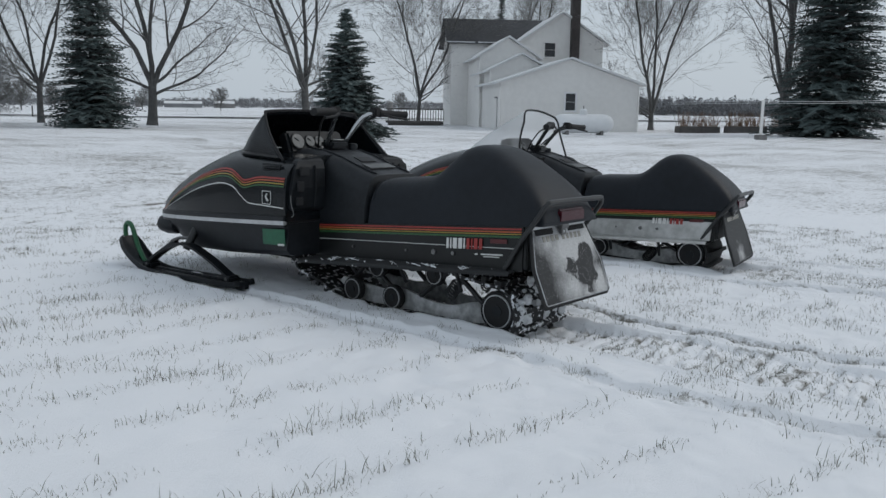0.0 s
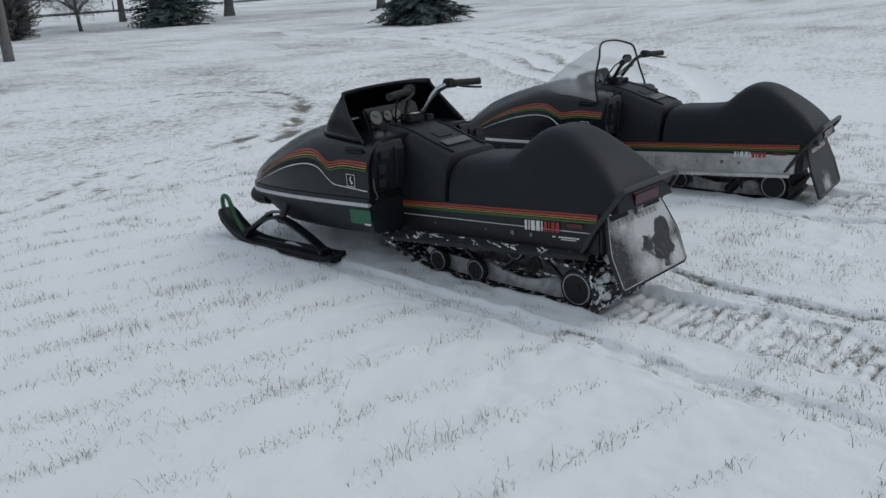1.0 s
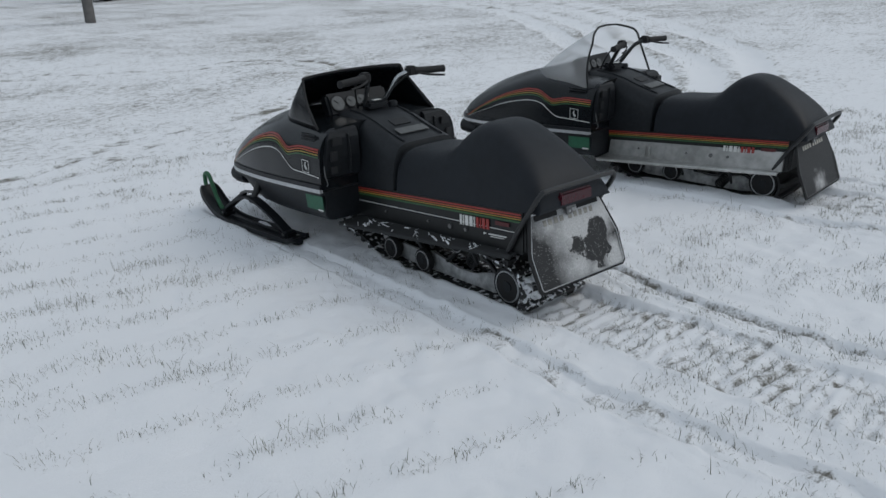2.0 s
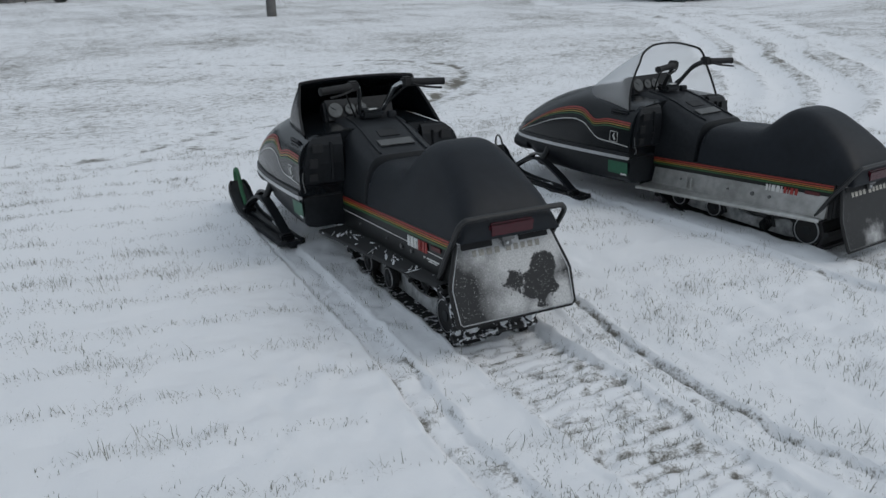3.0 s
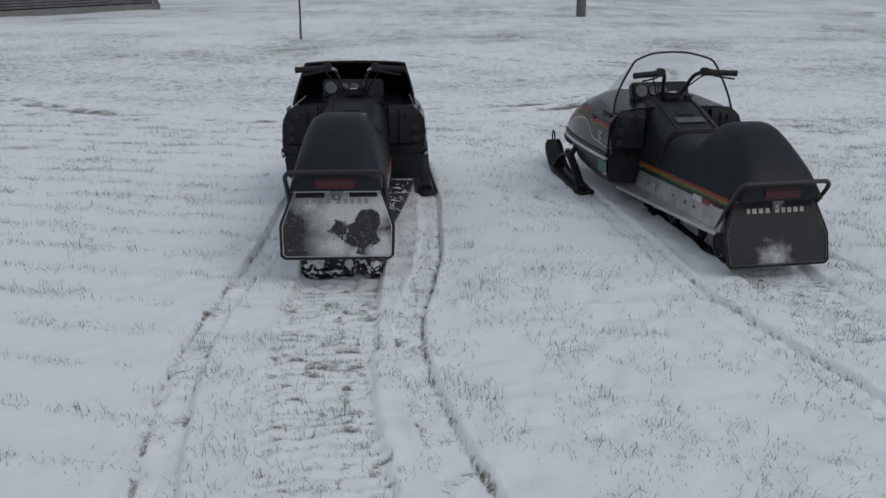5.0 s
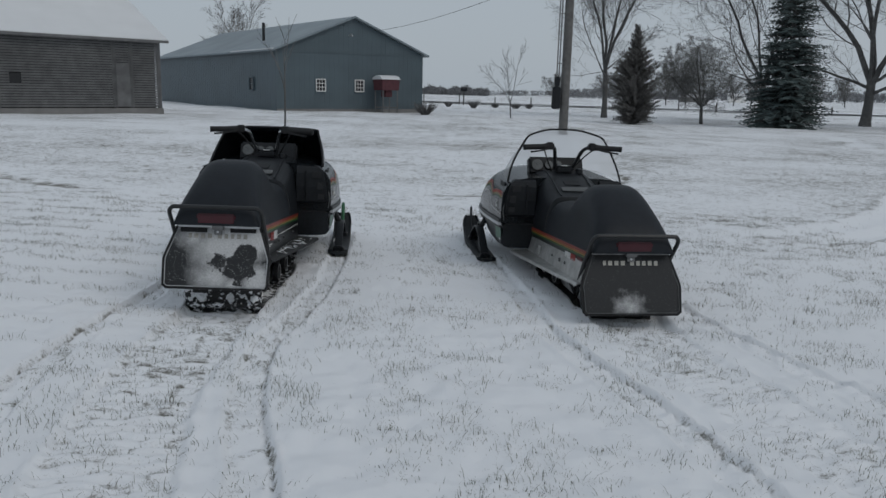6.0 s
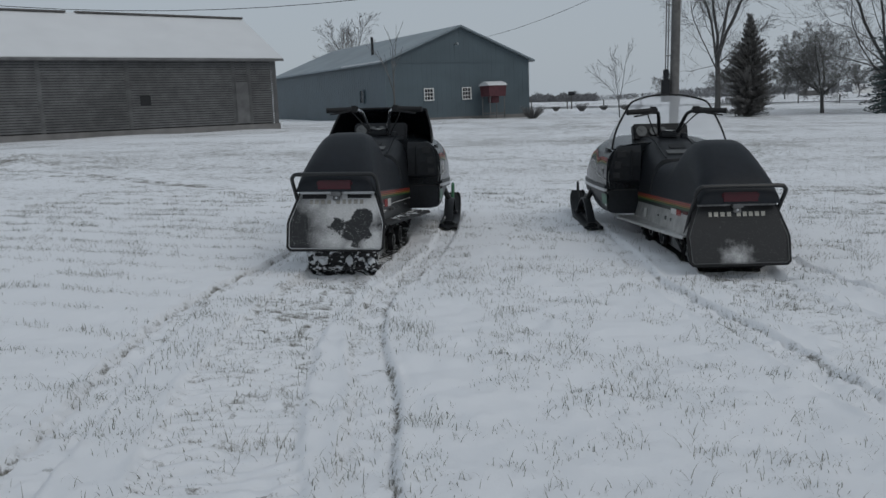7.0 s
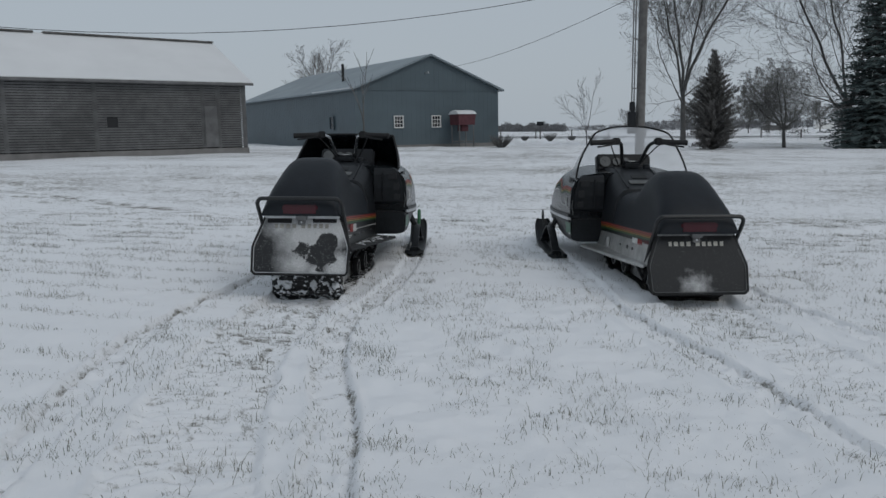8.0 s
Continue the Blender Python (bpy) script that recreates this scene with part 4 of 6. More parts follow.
def along(x, y, line):
    """Distance to a trail (signed, right of its run positive) and the length along it."""
    pts = np.array([(p.x, p.y) for p in smooth_path([(a, b, 0) for a, b in line], 8)])
    best, side, run, total = np.full(x.shape, 1e9), np.zeros(x.shape), np.zeros(x.shape), 0.0
    for a, b in zip(pts, pts[1:]):
        d = b - a
        k = math.hypot(*d)
        t = np.clip(((x - a[0]) * d[0] + (y - a[1]) * d[1]) / k**2, 0, 1)
        off = np.hypot(x - a[0] - t * d[0], y - a[1] - t * d[1])
        s = np.sign((x - a[0]) * d[1] - (y - a[1]) * d[0])
        nearer = off < best
        best, side, run = np.where(nearer, off, best), np.where(nearer, s, side), np.where(nearer, total + t * k, run)
        total += k
    return best * side, run


def build_ground():
    xs, ys = axis(-1.0, 3.0, 0.014, -4.0, 8.0, 0.07, 2400, 1.09), axis(-3.6, 1.2, 0.014, -4.2, 9.5, 0.07, 2400, 1.09)
    gx, gy = np.meshgrid(xs, ys, indexing="ij")
    far = np.clip((np.hypot(gx - 0.5, gy) - 12) / 60, 0, 1)
    z = ground_z(gx, gy)
    z = z + 0.035 * value_noise(gx, gy, 2.9, 1) * np.clip(np.hypot(gx - 1, gy - 1) / 5 - 0.3, 0.15, 1) + 0.05 * far * value_noise(gx, gy, 14, 2)
    z += 0.010 * value_noise(gx, gy, 0.42, 3) + 0.006 * value_noise(gx + 7, gy, 0.11, 4) + 0.004 * value_noise(gx, gy + 5, 0.045, 5)
    rough = value_noise(gx, gy, 0.9, 8)
    z += 0.010 * np.clip(rough, 0, 1) * value_noise(gx, gy, 0.07, 9)
    rows = ROWS_Y * gy + ROWS_X * gx
    z += 0.003 * np.sin(rows * 2 * math.pi / ROW_GAP + 1.5 + 0.8 * value_noise(gx, gy, 1.5, 6)) * (1 - far)
    worn = 0.15 * np.clip(value_noise(gx, gy, 1.8, 10), 0, 1) + 0.60 * np.clip((np.hypot(gx - 0.3, gy + 1) - 3.0) / 5, 0, 1) * (0.74 + 0.20 * value_noise(gx, gy * 1.3, 2.3, 11) + 0.16 * value_noise(gx, gy, 0.5, 20) + 0.14 * value_noise(gx, gy, 0.17, 24))
    near = (np.abs(gx - 3) < 12) & (gy > -8) & (gy < 26)
    nx, ny = gx[near], gy[near]
    dz, wear_shade = np.zeros(nx.shape), np.zeros(nx.shape)
    crumb, chip = value_noise(nx, ny, 0.04, 12), value_noise(nx + 3, ny, 0.075, 13)
    for line, depth, dark, mark in ((A_SKI_L, 0.020, 1, 1.0), (A_SKI_R, 0.020, -1, 1.0), (B_SKI_L, 0.015, -1, 0.75), (B_SKI_R, 0.011, -1, 0.6)):
        d, run = along(nx, ny, line)
        half = 0.058 + 0.014 * np.clip((run - 2.6) / 1.6, 0, 1)
        q = dark * d + 0.0015 * chip + 0.006 * value_noise(nx, ny, 0.25, 26)
        inside = np.clip((half - np.abs(q)) / 0.010, 0, 1)
        behind = np.clip(run / 1.0 - 0.9, 0, 1)
        lip = np.clip(0.75 + 0.7 * chip, 0, 1.3)
        dz += inside * (-depth + 0.012 * np.clip(crumb + 0.5 * chip, -0.3, 1) * behind)
        dz += behind * 0.010 * np.exp(-(((np.abs(q) - half - 0.014) / 0.012) ** 2)) * lip
        dz -= mark * 0.017 * np.exp(-(((q - half + 0.008) / 0.010) ** 2)) + mark * 0.006 * np.exp(-(((q + half - 0.006) / 0.009) ** 2)) * lip
        # trail edges: exposed grass together with the step's shadow, painted as one dark line
        wear_shade += behind * mark * (0.62 * np.exp(-(((q - half + 0.004) / 0.011) ** 2)) * np.clip(0.85 + 0.3 * chip, 0.25, 1) + 0.55 * np.exp(-(((q + half - 0.004) / 0.0085) ** 2)) * np.clip(0.4 + 0.8 * chip, 0, 1) + 0.42 * inside * np.clip(0.35 + 1.0 * crumb + 0.5 * chip, 0, 1))
    for line, depth, mark in ((A_TRACK, 0.018, 1.0), (B_TRACK, 0.009, 0.45)):
        d, run = along(nx, ny, line)
        d = d + 0.012 * chip
        inside = np.clip((0.203 - np.abs(d)) / 0.018, 0, 1)
        crack = (1 - np.abs(np.sin(run * math.pi / 0.060 + 0.5 * value_noise(nx, ny, 0.3, 14) + 0.5 * chip))) ** 1.6
        broken = np.clip(0.85 + 0.6 * value_noise(nx, ny, 0.11, 27), 0, 1.2)
        dz -= inside * 0.028 * np.clip((1.35 - run) / 0.2, 0, 1)
        dz += inside * (-depth + mark * broken * (0.010 * np.clip(0.8 + 0.6 * chip, 0, 1.4) * (1 - crack) - 0.012 * crack) + 0.006 * crumb)
        dz += mark * 0.008 * np.exp(-(((np.abs(d) - 0.215) / 0.014) ** 2))
        # darkened tread cracks paint the ridges' shade along with grass specks
        wear_shade += inside * (np.clip(0.19 + 0.38 * value_noise(nx, ny, 0.032, 16) + 0.12 * value_noise(nx, ny, 0.4, 18), 0, 0.5) + mark * 0.40 * crack * broken * np.clip(0.6 + 0.6 * chip, 0, 1)) + mark * 0.55 * np.exp(-(((np.abs(d) - 0.203) / 0.010) ** 2)) * np.clip(0.3 + chip, 0, 1)
    patchy = value_noise(nx, ny, 0.12, 25)
    for line in LANES:
        d, run = along(nx, ny, line)
        d = d + 0.03 * value_noise(nx, ny, 0.5, 28)
        fade = np.clip(run / 2.5, 0, 1) * np.clip((run.max() - run) / 1.5, 0, 1)
        dz -= fade * 0.022 * np.exp(-((d / 0.15) ** 4)) - fade * 0.016 * np.exp(-(((np.abs(d) - 0.22) / 0.05) ** 2))
        wear_shade += fade * 0.30 * np.exp(-(((np.abs(d) - 0.21) / 0.05) ** 2)) * np.clip(0.6 + 0.3 * value_noise(nx, ny, 0.8, 17) + 0.7 * patchy, 0, 1)
        wear_shade -= fade * 0.65 * np.exp(-((d / 0.17) ** 4))
    for line in SCUFFS:
        d, run = along(nx, ny, line)
        d = d + 0.07 * value_noise(nx, ny, 0.7, 29)
        fade = np.clip(run / 1.5, 0, 1) * np.clip((run.max() - run) / 1.5, 0, 1)
        rut = np.exp(-((d / 0.07) ** 2)) + 0.7 * np.exp(-(((d - 0.34) / 0.06) ** 2))
        dz -= fade * 0.020 * rut
        wear_shade += fade * rut * np.clip(0.28 + 0.5 * patchy + 0.25 * value_noise(nx, ny, 0.5, 30), 0, 0.7)
    z[near] += dz
    worn[near] += np.clip(wear_shade, -0.7, 1.0)
    for (px, py), r in (((-9.0, 6.5), 1.6), ((-7.0, 8.0), 1.2)):
        k = np.exp(-((np.hypot(gx - px, (gy - py) * 1.8) / r) ** 2))
        z += 0.16 * k
        worn += 0.4 * np.exp(-((np.hypot(gx - px - 0.4, (gy - py + 0.7) * 2.2) / r) ** 2)) * (0.4 + value_noise(gx, gy, 0.3, 19))
    nxs, nys = len(xs), len(ys)
    idx = np.arange(nxs * nys).reshape(nxs, nys)
    quads = np.stack([idx[:-1, :-1], idx[1:, :-1], idx[1:, 1:], idx[:-1, 1:]], -1).reshape(-1, 4)
    me = bpy.data.meshes.new("ground")
    me.vertices.add(nxs * nys)
    me.vertices.foreach_set("co", np.stack([gx, gy, z], -1).astype(np.float32).ravel())
    me.loops.add(quads.size)
    me.loops.foreach_set("vertex_index", quads.astype(np.int32).ravel())
    me.polygons.add(len(quads))
    me.polygons.foreach_set("loop_start", np.arange(0, quads.size, 4, dtype=np.int32))
    me.update(calc_edges=True)
    att = me.attributes.new("worn", "FLOAT", "POINT")
    att.data.foreach_set("value", np.clip(worn, -0.3, 1.5).astype(np.float32).ravel())
    me.shade_smooth()
    me.materials.append(M["snow"])
    return tagged(new("ground", me), label="thin snow over dry lawn, marked with sled trails", category="snowy ground", kind="structure"), xs, ys, z, worn


ground, GX, GY, GZ, WORN = build_ground()


def on_ground(x, y):
    i, j = np.clip(np.searchsorted(GX, x) - 1, 0, len(GX) - 2), np.clip(np.searchsorted(GY, y) - 1, 0, len(GY) - 2)
    return GZ[i, j], WORN[i, j]


def build_grass(count, seed, lo, hi, tall, name, label):
    """Single blades and tufts that poke through the snow."""
    rs = np.random.RandomState(seed)
    x, y = rs.uniform(lo[0], hi[0], count * 9), rs.uniform(lo[1], hi[1], count * 9)
    rows = ROWS_Y * y + ROWS_X * x
    lawn = 0.25 + 0.75 * np.clip((-0.1 - x) / 0.7, 0, 1)
    thick = 0.27 - 0.46 * lawn + 1.25 * lawn * (0.5 + 0.5 * np.sin(rows * 2 * math.pi / ROW_GAP + 1.5 + 0.8 * value_noise(x, y, 1.5, 6))) ** 5 + 0.45 * value_noise(x, y, 0.35, 21) + 0.7 * value_noise(x, y, 0.10, 22)
    z, worn = on_ground(x, y)
    keep = (rs.rand(len(x)) * 2.2 < thick + 1.0 * np.clip(worn, 0, 1))
    x, y, z, worn = x[keep][:count], y[keep][:count], z[keep][:count], worn[keep][:count]
    k = len(x)
    a, lean = rs.rand(k) * 2 * math.pi, rs.rand(k) * 1.2 + 0.2
    h = tall * (0.35 + rs.rand(k) ** 2.2 * 1.1) * (1 + 0.8 * np.clip(value_noise(x, y, 0.16, 23), 0, 1))
    h *= 1 - 0.45 * np.clip(worn, 0, 1)
    lean = lean + 0.6 * np.clip(worn, 0, 1)
    w = 0.0006 + 0.0008 * rs.rand(k)
    base = np.stack([x, y, z - 0.004], -1)
    side = np.stack([np.cos(a), np.sin(a), 0 * a], -1) * w[:, None]
    way = np.stack([-np.sin(a), np.cos(a), 0 * a], -1)
    mid = base + way * (h * lean * 0.35)[:, None] + np.array([0, 0, 1]) * (h * 0.6)[:, None]
    tip = base + way * (h * lean)[:, None] + np.array([0, 0, 1]) * h[:, None]
    co = np.stack([base - side, base + side, mid + side * 0.7, mid - side * 0.7, tip], 1).reshape(-1, 3)
    o = np.arange(k)[:, None] * 5
    me = bpy.data.meshes.new(name)
    faces = [q for r in o[:, 0].tolist() for q in ((r, r + 1, r + 2, r + 3), (r + 3, r + 2, r + 4))]
    me.from_pydata(co.tolist(), [], faces)
    me.materials.append(M["blade"])
    return tagged(new(name, me), label=label, category="grass", kind="stuff")


build_grass(125000, 31, (-3.6, -4.2), (4.6, 4.2), 0.022, "grass", "short dry grass blades poking through the snow")
build_grass(50000, 32, (-8, 3.5), (14, 15), 0.035, "rough_grass", "sparse dry grass in the snow further off")

# ---- trees ----


def grow_tree(seed, height, spread, levels=5, trunk_r=0.022, upright=0.25, first=0.2):
    """Limbs of a bare broadleaf tree as two lists of tapered pieces: thick ones and twigs."""
    rnd = random.Random(seed)
    thick, thin = [], []

    counts = {4: (9, 1), 3: (8, 0), 2: (6, 0), 1: (4, 0), 0: (1, 0)}

    def limb(p, d, length, r, level):
        n, bare = counts[level]
        turn = rnd.uniform(0, 6.3)
        for i in range(n):
            bend = Vector((rnd.gauss(0, 1), rnd.gauss(0, 1), rnd.gauss(0, 0.6))) * (0.11 + 0.025 * (4 - level))
            d2 = (d + bend + Vector((0, 0, upright * (0.16 if level > 1 else 0.06)))).normalized()
            q = p + d2 * (length / n)
            r2 = r * (1 - 0.72 / n)
            (thick if r > 0.0035 * height else thin).append((p, q, r, r2))
            if level > 0 and i >= bare:
                turn += 2.4 + rnd.uniform(-0.5, 0.5)
                ax = d2.orthogonal().normalized()
                ax.rotate(Matrix.Rotation(turn, 3, d2))
                side = (d2 * rnd.uniform(0.7, 1.0) + ax * spread * rnd.uniform(0.9, 1.8)).normalized()
                limb(q, side, length * rnd.uniform(0.46, 0.70) * (1 - 0.45 * i / n), r2 * rnd.uniform(0.34, 0.50), level - 1)
            p, d, r = q, d2, r2
        if level > 0:
            limb(p, d, length * 0.3, r, level - 1)

    r, p = height * trunk_r, Vector((0, 0, -0.15))
    lean = Vector((rnd.gauss(0, 0.05), rnd.gauss(0, 0.05), 1))
    steps, flare = 8, (1.45, 1.2, 1.06, 1.0, 0.96, 0.93, 0.90, 0.88, 0.86)
    for i in range(steps):
        q = p + (lean + Vector((rnd.gauss(0, 0.03), rnd.gauss(0, 0.03), 0))) * (height * first / steps)
        thick.append((p, q, r * flare[i], r * flare[i + 1]))
        p = q
        if i > 4 and levels > 3:
            a = rnd.uniform(0, 6.28)
            limb(p, Vector((math.cos(a), math.sin(a), 0.45)).normalized(), height * rnd.uniform(0.2, 0.3), r * 0.36, levels - 2)
    stems = 4 if height > 4.5 else 3
    for s in range(stems):
        a = 6.283 * s / stems + rnd.uniform(-0.5, 0.5)
        k = spread * rnd.uniform(0.25, 1.25)
        d = Vector((math.cos(a) * k, math.sin(a) * k, 1)).normalized()
        limb(p - lean * (height * first * 0.12 * s / stems) - d * r * 0.5, d, height * (1 - first) * rnd.uniform(0.66, 0.86) * (1 - 0.16 * k), r * rnd.uniform(0.46, 0.66), levels - 1)
    return thick, thin


def pieces_mesh(name, pieces, sides, material, least=0.0):
    co, faces = [], []
    for p, q, r0, r1 in pieces:
        d = (q - p).normalized()
        p, q = p - d * r0 * 0.25, q + d * r1 * 0.35
        u = d.orthogonal().normalized()
        v = d.cross(u)
        o = len(co)
        for c, r in ((p, max(r0, least)), (q, max(r1, least))):
            for j in range(sides):
                a = 6.2832 * j / sides
                co.append(c + (u * math.cos(a) + v * math.sin(a)) * r)
        for j in range(sides):
            k = (j + 1) % sides
            faces.append((o + j, o + k, o + sides + k, o + sides + j))
    me = bpy.data.meshes.new(name)
    me.from_pydata([tuple(c) for c in co], [], faces)
    me.materials.append(M[material])
    me.shade_smooth()
    return me


def bare_tree(seed, height, spread, label, levels=5, trunk_r=0.0112, upright=0.4, first=0.15, least=0.0055):
    root = empty("tree", label=label, category="tree", group="bare trees round the yard")
    thick, thin = grow_tree(seed, height, spread, levels, trunk_r, upright, first)
    new("trunk", pieces_mesh("trunk", thick, 8, "bark")).parent = root
    new("crown", pieces_mesh("crown", thin, 3, "twig", least)).parent = root
    root.children[1]["label"] = "fine bare twigs"
    return root


def conifer(seed, height, radius, label, material="needle", column=False):
    root = empty("spruce_tree" if not column else "cedar_tree", label=label, category="evergreen tree")
    rnd = random.Random(seed)
    new("trunk", pieces_mesh("trunk", [(Vector((0, 0, -0.1)), Vector((0, 0, height * 0.98)), height * 0.022, 0.015)], 8, "bark")).parent = root
    co, faces, boughs = [], [], []
    z = 0.02 * height
    while z < height * 0.985:
        f = 1 - z / height
        reach = radius * (f**0.85 if not column else min(1.0, 1.5 * f) ** 1.15 * (0.75 if f > 0.93 else 1.0))
        for k in range(int(9 + 15 * f) if not column else int(12 + 16 * f)):
            a = rnd.uniform(0, 6.2832)
            lobe = 0.88 + 0.30 * noise.noise((1.9 * math.cos(a), 1.9 * math.sin(a), 7 * z / height + seed * 7))
            length = reach * lobe * rnd.uniform(0.4 if column else 0.55, 1.22 if column else 1.15) + 0.05
            droop = (-0.20 if not column else 0.75 - 4.5 * max(0.0, f - 0.8)) + rnd.uniform(-0.16, 0.16) + (0.5 * (1 - f) ** 2 if not column else 0)
            d = Vector((math.cos(a), math.sin(a), 0))
            p0 = Vector((0, 0, z + rnd.uniform(-0.03, 0.03) * height))
            p1 = p0 + d * length + Vector((0, 0, droop * length * 0.7 + 0.08 * length))
            boughs.append((p0, p1, 0.012 + 0.01 * length, 0.005))
            side = Vector((-d.y, d.x, 0))
            n = max(3, int(length / (0.085 if height < 7 else 0.16)))
            w0 = 0.052 * (0.8 + height * 0.06)
            for i in range(n):
                t = (i + 0.7) / n
                if t < 0.15:
                    continue
                c = p0.lerp(p1, t) + Vector((0, 0, 0.06 * length * math.sin(3.14 * t)))
                for s in (-1, 1):
                    twig = (0.30 if not column else 0.2) * length * (1.08 - t) * rnd.uniform(0.6, 1.2) + w0
                    way = (side * s * 0.8 + d * rnd.uniform(0.4, 0.9) + Vector((0, 0, rnd.uniform(-0.35, 0.2) + (1.1 if column else 0.0)))).normalized()
                    m = max(1, int(twig / (w0 * 1.6)))
                    for g in range(m):
                        b = c + way * twig * g / m
                        w = w0 * rnd.uniform(0.7, 1.3)
                        e = b + way * w * 2.1
                        up, out = Vector((0, 0, w * 0.45)), way.cross(Vector((0, 0, 1))) * w * 0.55
                        o = len(co)
                        co += [b + up, b - up * 0.6 + out, b - up * 0.6 - out, e]
                        faces += [(o, o + 1, o + 3), (o, o + 3, o + 2), (o + 1, o + 2, o + 3)]
        z += height * 0.0165 + 0.01
    me = bpy.data.meshes.new("crown")
    me.from_pydata([tuple(c) for c in co], [], faces)
    me.materials.append(M[material])
    new("crown", me).parent = root
    new("bough", pieces_mesh("bough", boughs, 3, "bark")).parent = root
    return root


def place(x, y, turn=0, dz=0.0, scale=1.0):
    return Matrix.Translation((x, y, float(ground_z(x, y)) + dz)) @ Matrix.Rotation(radians(turn), 4, "Z") @ Matrix.Diagonal((scale, scale, scale, 1))


def put_tree(ob, x, y, turn=0):
    ob.matrix_basis = place(x, y, turn)
    return ob


put_tree(bare_tree(1, 14.0, 0.55, "tall bare maple with a grey trunk standing in snow"), 18.0, 41.6, 10)
put_tree(bare_tree(2, 14.5, 0.62, "broad bare maple with a thick trunk in snow", trunk_r=0.0155), 21.1, 36.5, 60)
put_tree(bare_tree(3, 15.0, 0.68, "broad bare maple with long spreading limbs", trunk_r=0.013, upright=0.3), 26.5, 31.2, 130)
put_tree(bare_tree(4, 15.0, 0.42, "bare multi-stemmed tree beside the house", first=0.08, trunk_r=0.013), 53.1, 25.1, 30)
put_tree(bare_tree(5, 16.0, 0.55, "large bare tree beside a dark spruce", trunk_r=0.018), 44.9, 13.3, 200)
put_tree(bare_tree(6, 15.0, 0.5, "tall bare tree behind the white house"), 50.5, 44.5, 20)
put_tree(bare_tree(7, 17.0, 0.5, "tall bare tree behind the house chimney"), 66.0, 44.0, 20)
put_tree(bare_tree(8, 13.0, 0.5, "tall bare tree behind the utility pole", upright=0.4, trunk_r=0.0105, first=0.2), 9.6, 41.0, 0)
put_tree(bare_tree(9, 5.0, 1.25, "small round-headed bare tree standing in snow", trunk_r=0.016, first=0.2, upright=0.35, least=0.005), 12.9, 35.0, 0)
put_tree(bare_tree(10, 3.3, 0.32, "young bare sapling standing in snow", levels=3, trunk_r=0.009, first=0.25), 4.2, 34.5, 0)
put_tree(bare_tree(12, 7.3, 0.42, "bare tree top behind the barn roof", levels=4, first=0.42, trunk_r=0.010, least=0.007), -12.8, 56.0, 0)
put_tree(conifer(1, 8.2, 2.1, "dense dark green spruce rising from snow"), 15.3, 31.4, 0)
put_tree(conifer(2, 4.0, 1.55, "dark green spruce behind the parked snowmobiles"), 16.1, 17.7, 40)
put_tree(conifer(3, 14.0, 3.5, "tall dark spruce with drooping boughs"), 41.6, 10.1, 80)
put_tree(conifer(4, 12.6, 1.9, "dark spruce top behind the house roof"), 66.5, 47.7, 80)
put_tree(conifer(5, 3.95, 1.05, "narrow brownish winter cedar standing in snow", "arbor", True), 9.1, 31.9, 0)

# ---- house ----


def prism(bm, lo, hi, axis_x, eave, ridge, over=0.0):
    """A block with a gable; axis_x: the ridge runs along x."""
    (x0, y0), (x1, y1) = lo, hi
    if axis_x:
        ends = [[(x, y0, 0), (x, y1, 0), (x, y1, eave), (x, (y0 + y1) / 2, ridge), (x, y0, eave)] for x in (x0, x1)]
    else:
        ends = [[(x0, y, 0), (x1, y, 0), (x1, y, eave), ((x0 + x1) / 2, y, ridge), (x0, y, eave)] for y in (y0, y1)]
    loft(bm, ends, closed=True)
    return bm


def gable_roof(bm, lo, hi, axis_x, eave, ridge, over=0.3, thick=0.14):
    (x0, y0), (x1, y1) = lo, hi
    half = ((y1 - y0) if axis_x else (x1 - x0)) / 2
    drop = (ridge - eave) / half * over
    rows = []
    a0, a1 = (x0 - over, x1 + over) if axis_x else (y0 - over, y1 + over)
    b0, b1, bm_ = ((y0 - over, y1 + over, (y0 + y1) / 2) if axis_x else (x0 - over, x1 + over, (x0 + x1) / 2))
    for a in (a0, a1):
        ring = [(b0, eave - drop + 0.02), (bm_, ridge + 0.02), (b1, eave - drop + 0.02), (b1, eave - drop + 0.02 + thick), (bm_, ridge + 0.02 + thick), (b0, eave - drop + 0.02 + thick)]
        rows.append([(a, b, z) if axis_x else (b, a, z) for b, z in ring])
    loft(bm, rows, closed=True)
    return bm


def lap_lines(parent, face, a0, a1, fixed, z0, z1, step, material, top=None):
    """Lap boards as thin wedges on one wall, joined; face: 'x' or 'y' wall; top(a): height limit."""
    bm = bmesh.new()
    z = z0
    while z < z1:
        lo, hi = a0, a1
        if top:
            span = [a for a in np.linspace(a0, a1, 60) if top(a) > z + step]
            if len(span) < 2:
                break
            lo, hi = span[0], span[-1]
        out = -0.012
        ring = lambda a: [((fixed + d, a, zz) if face == "x" else (a, fixed + d, zz)) for d, zz in ((0.0, z), (out, z), (out * 0.2, z + step * 0.98), (0.0, z + step * 0.98))]
        loft(bm, [ring(lo), ring(hi)], closed=True)
        z += step
    return tagged(part("siding", bm, material, parent), kind="stuff")


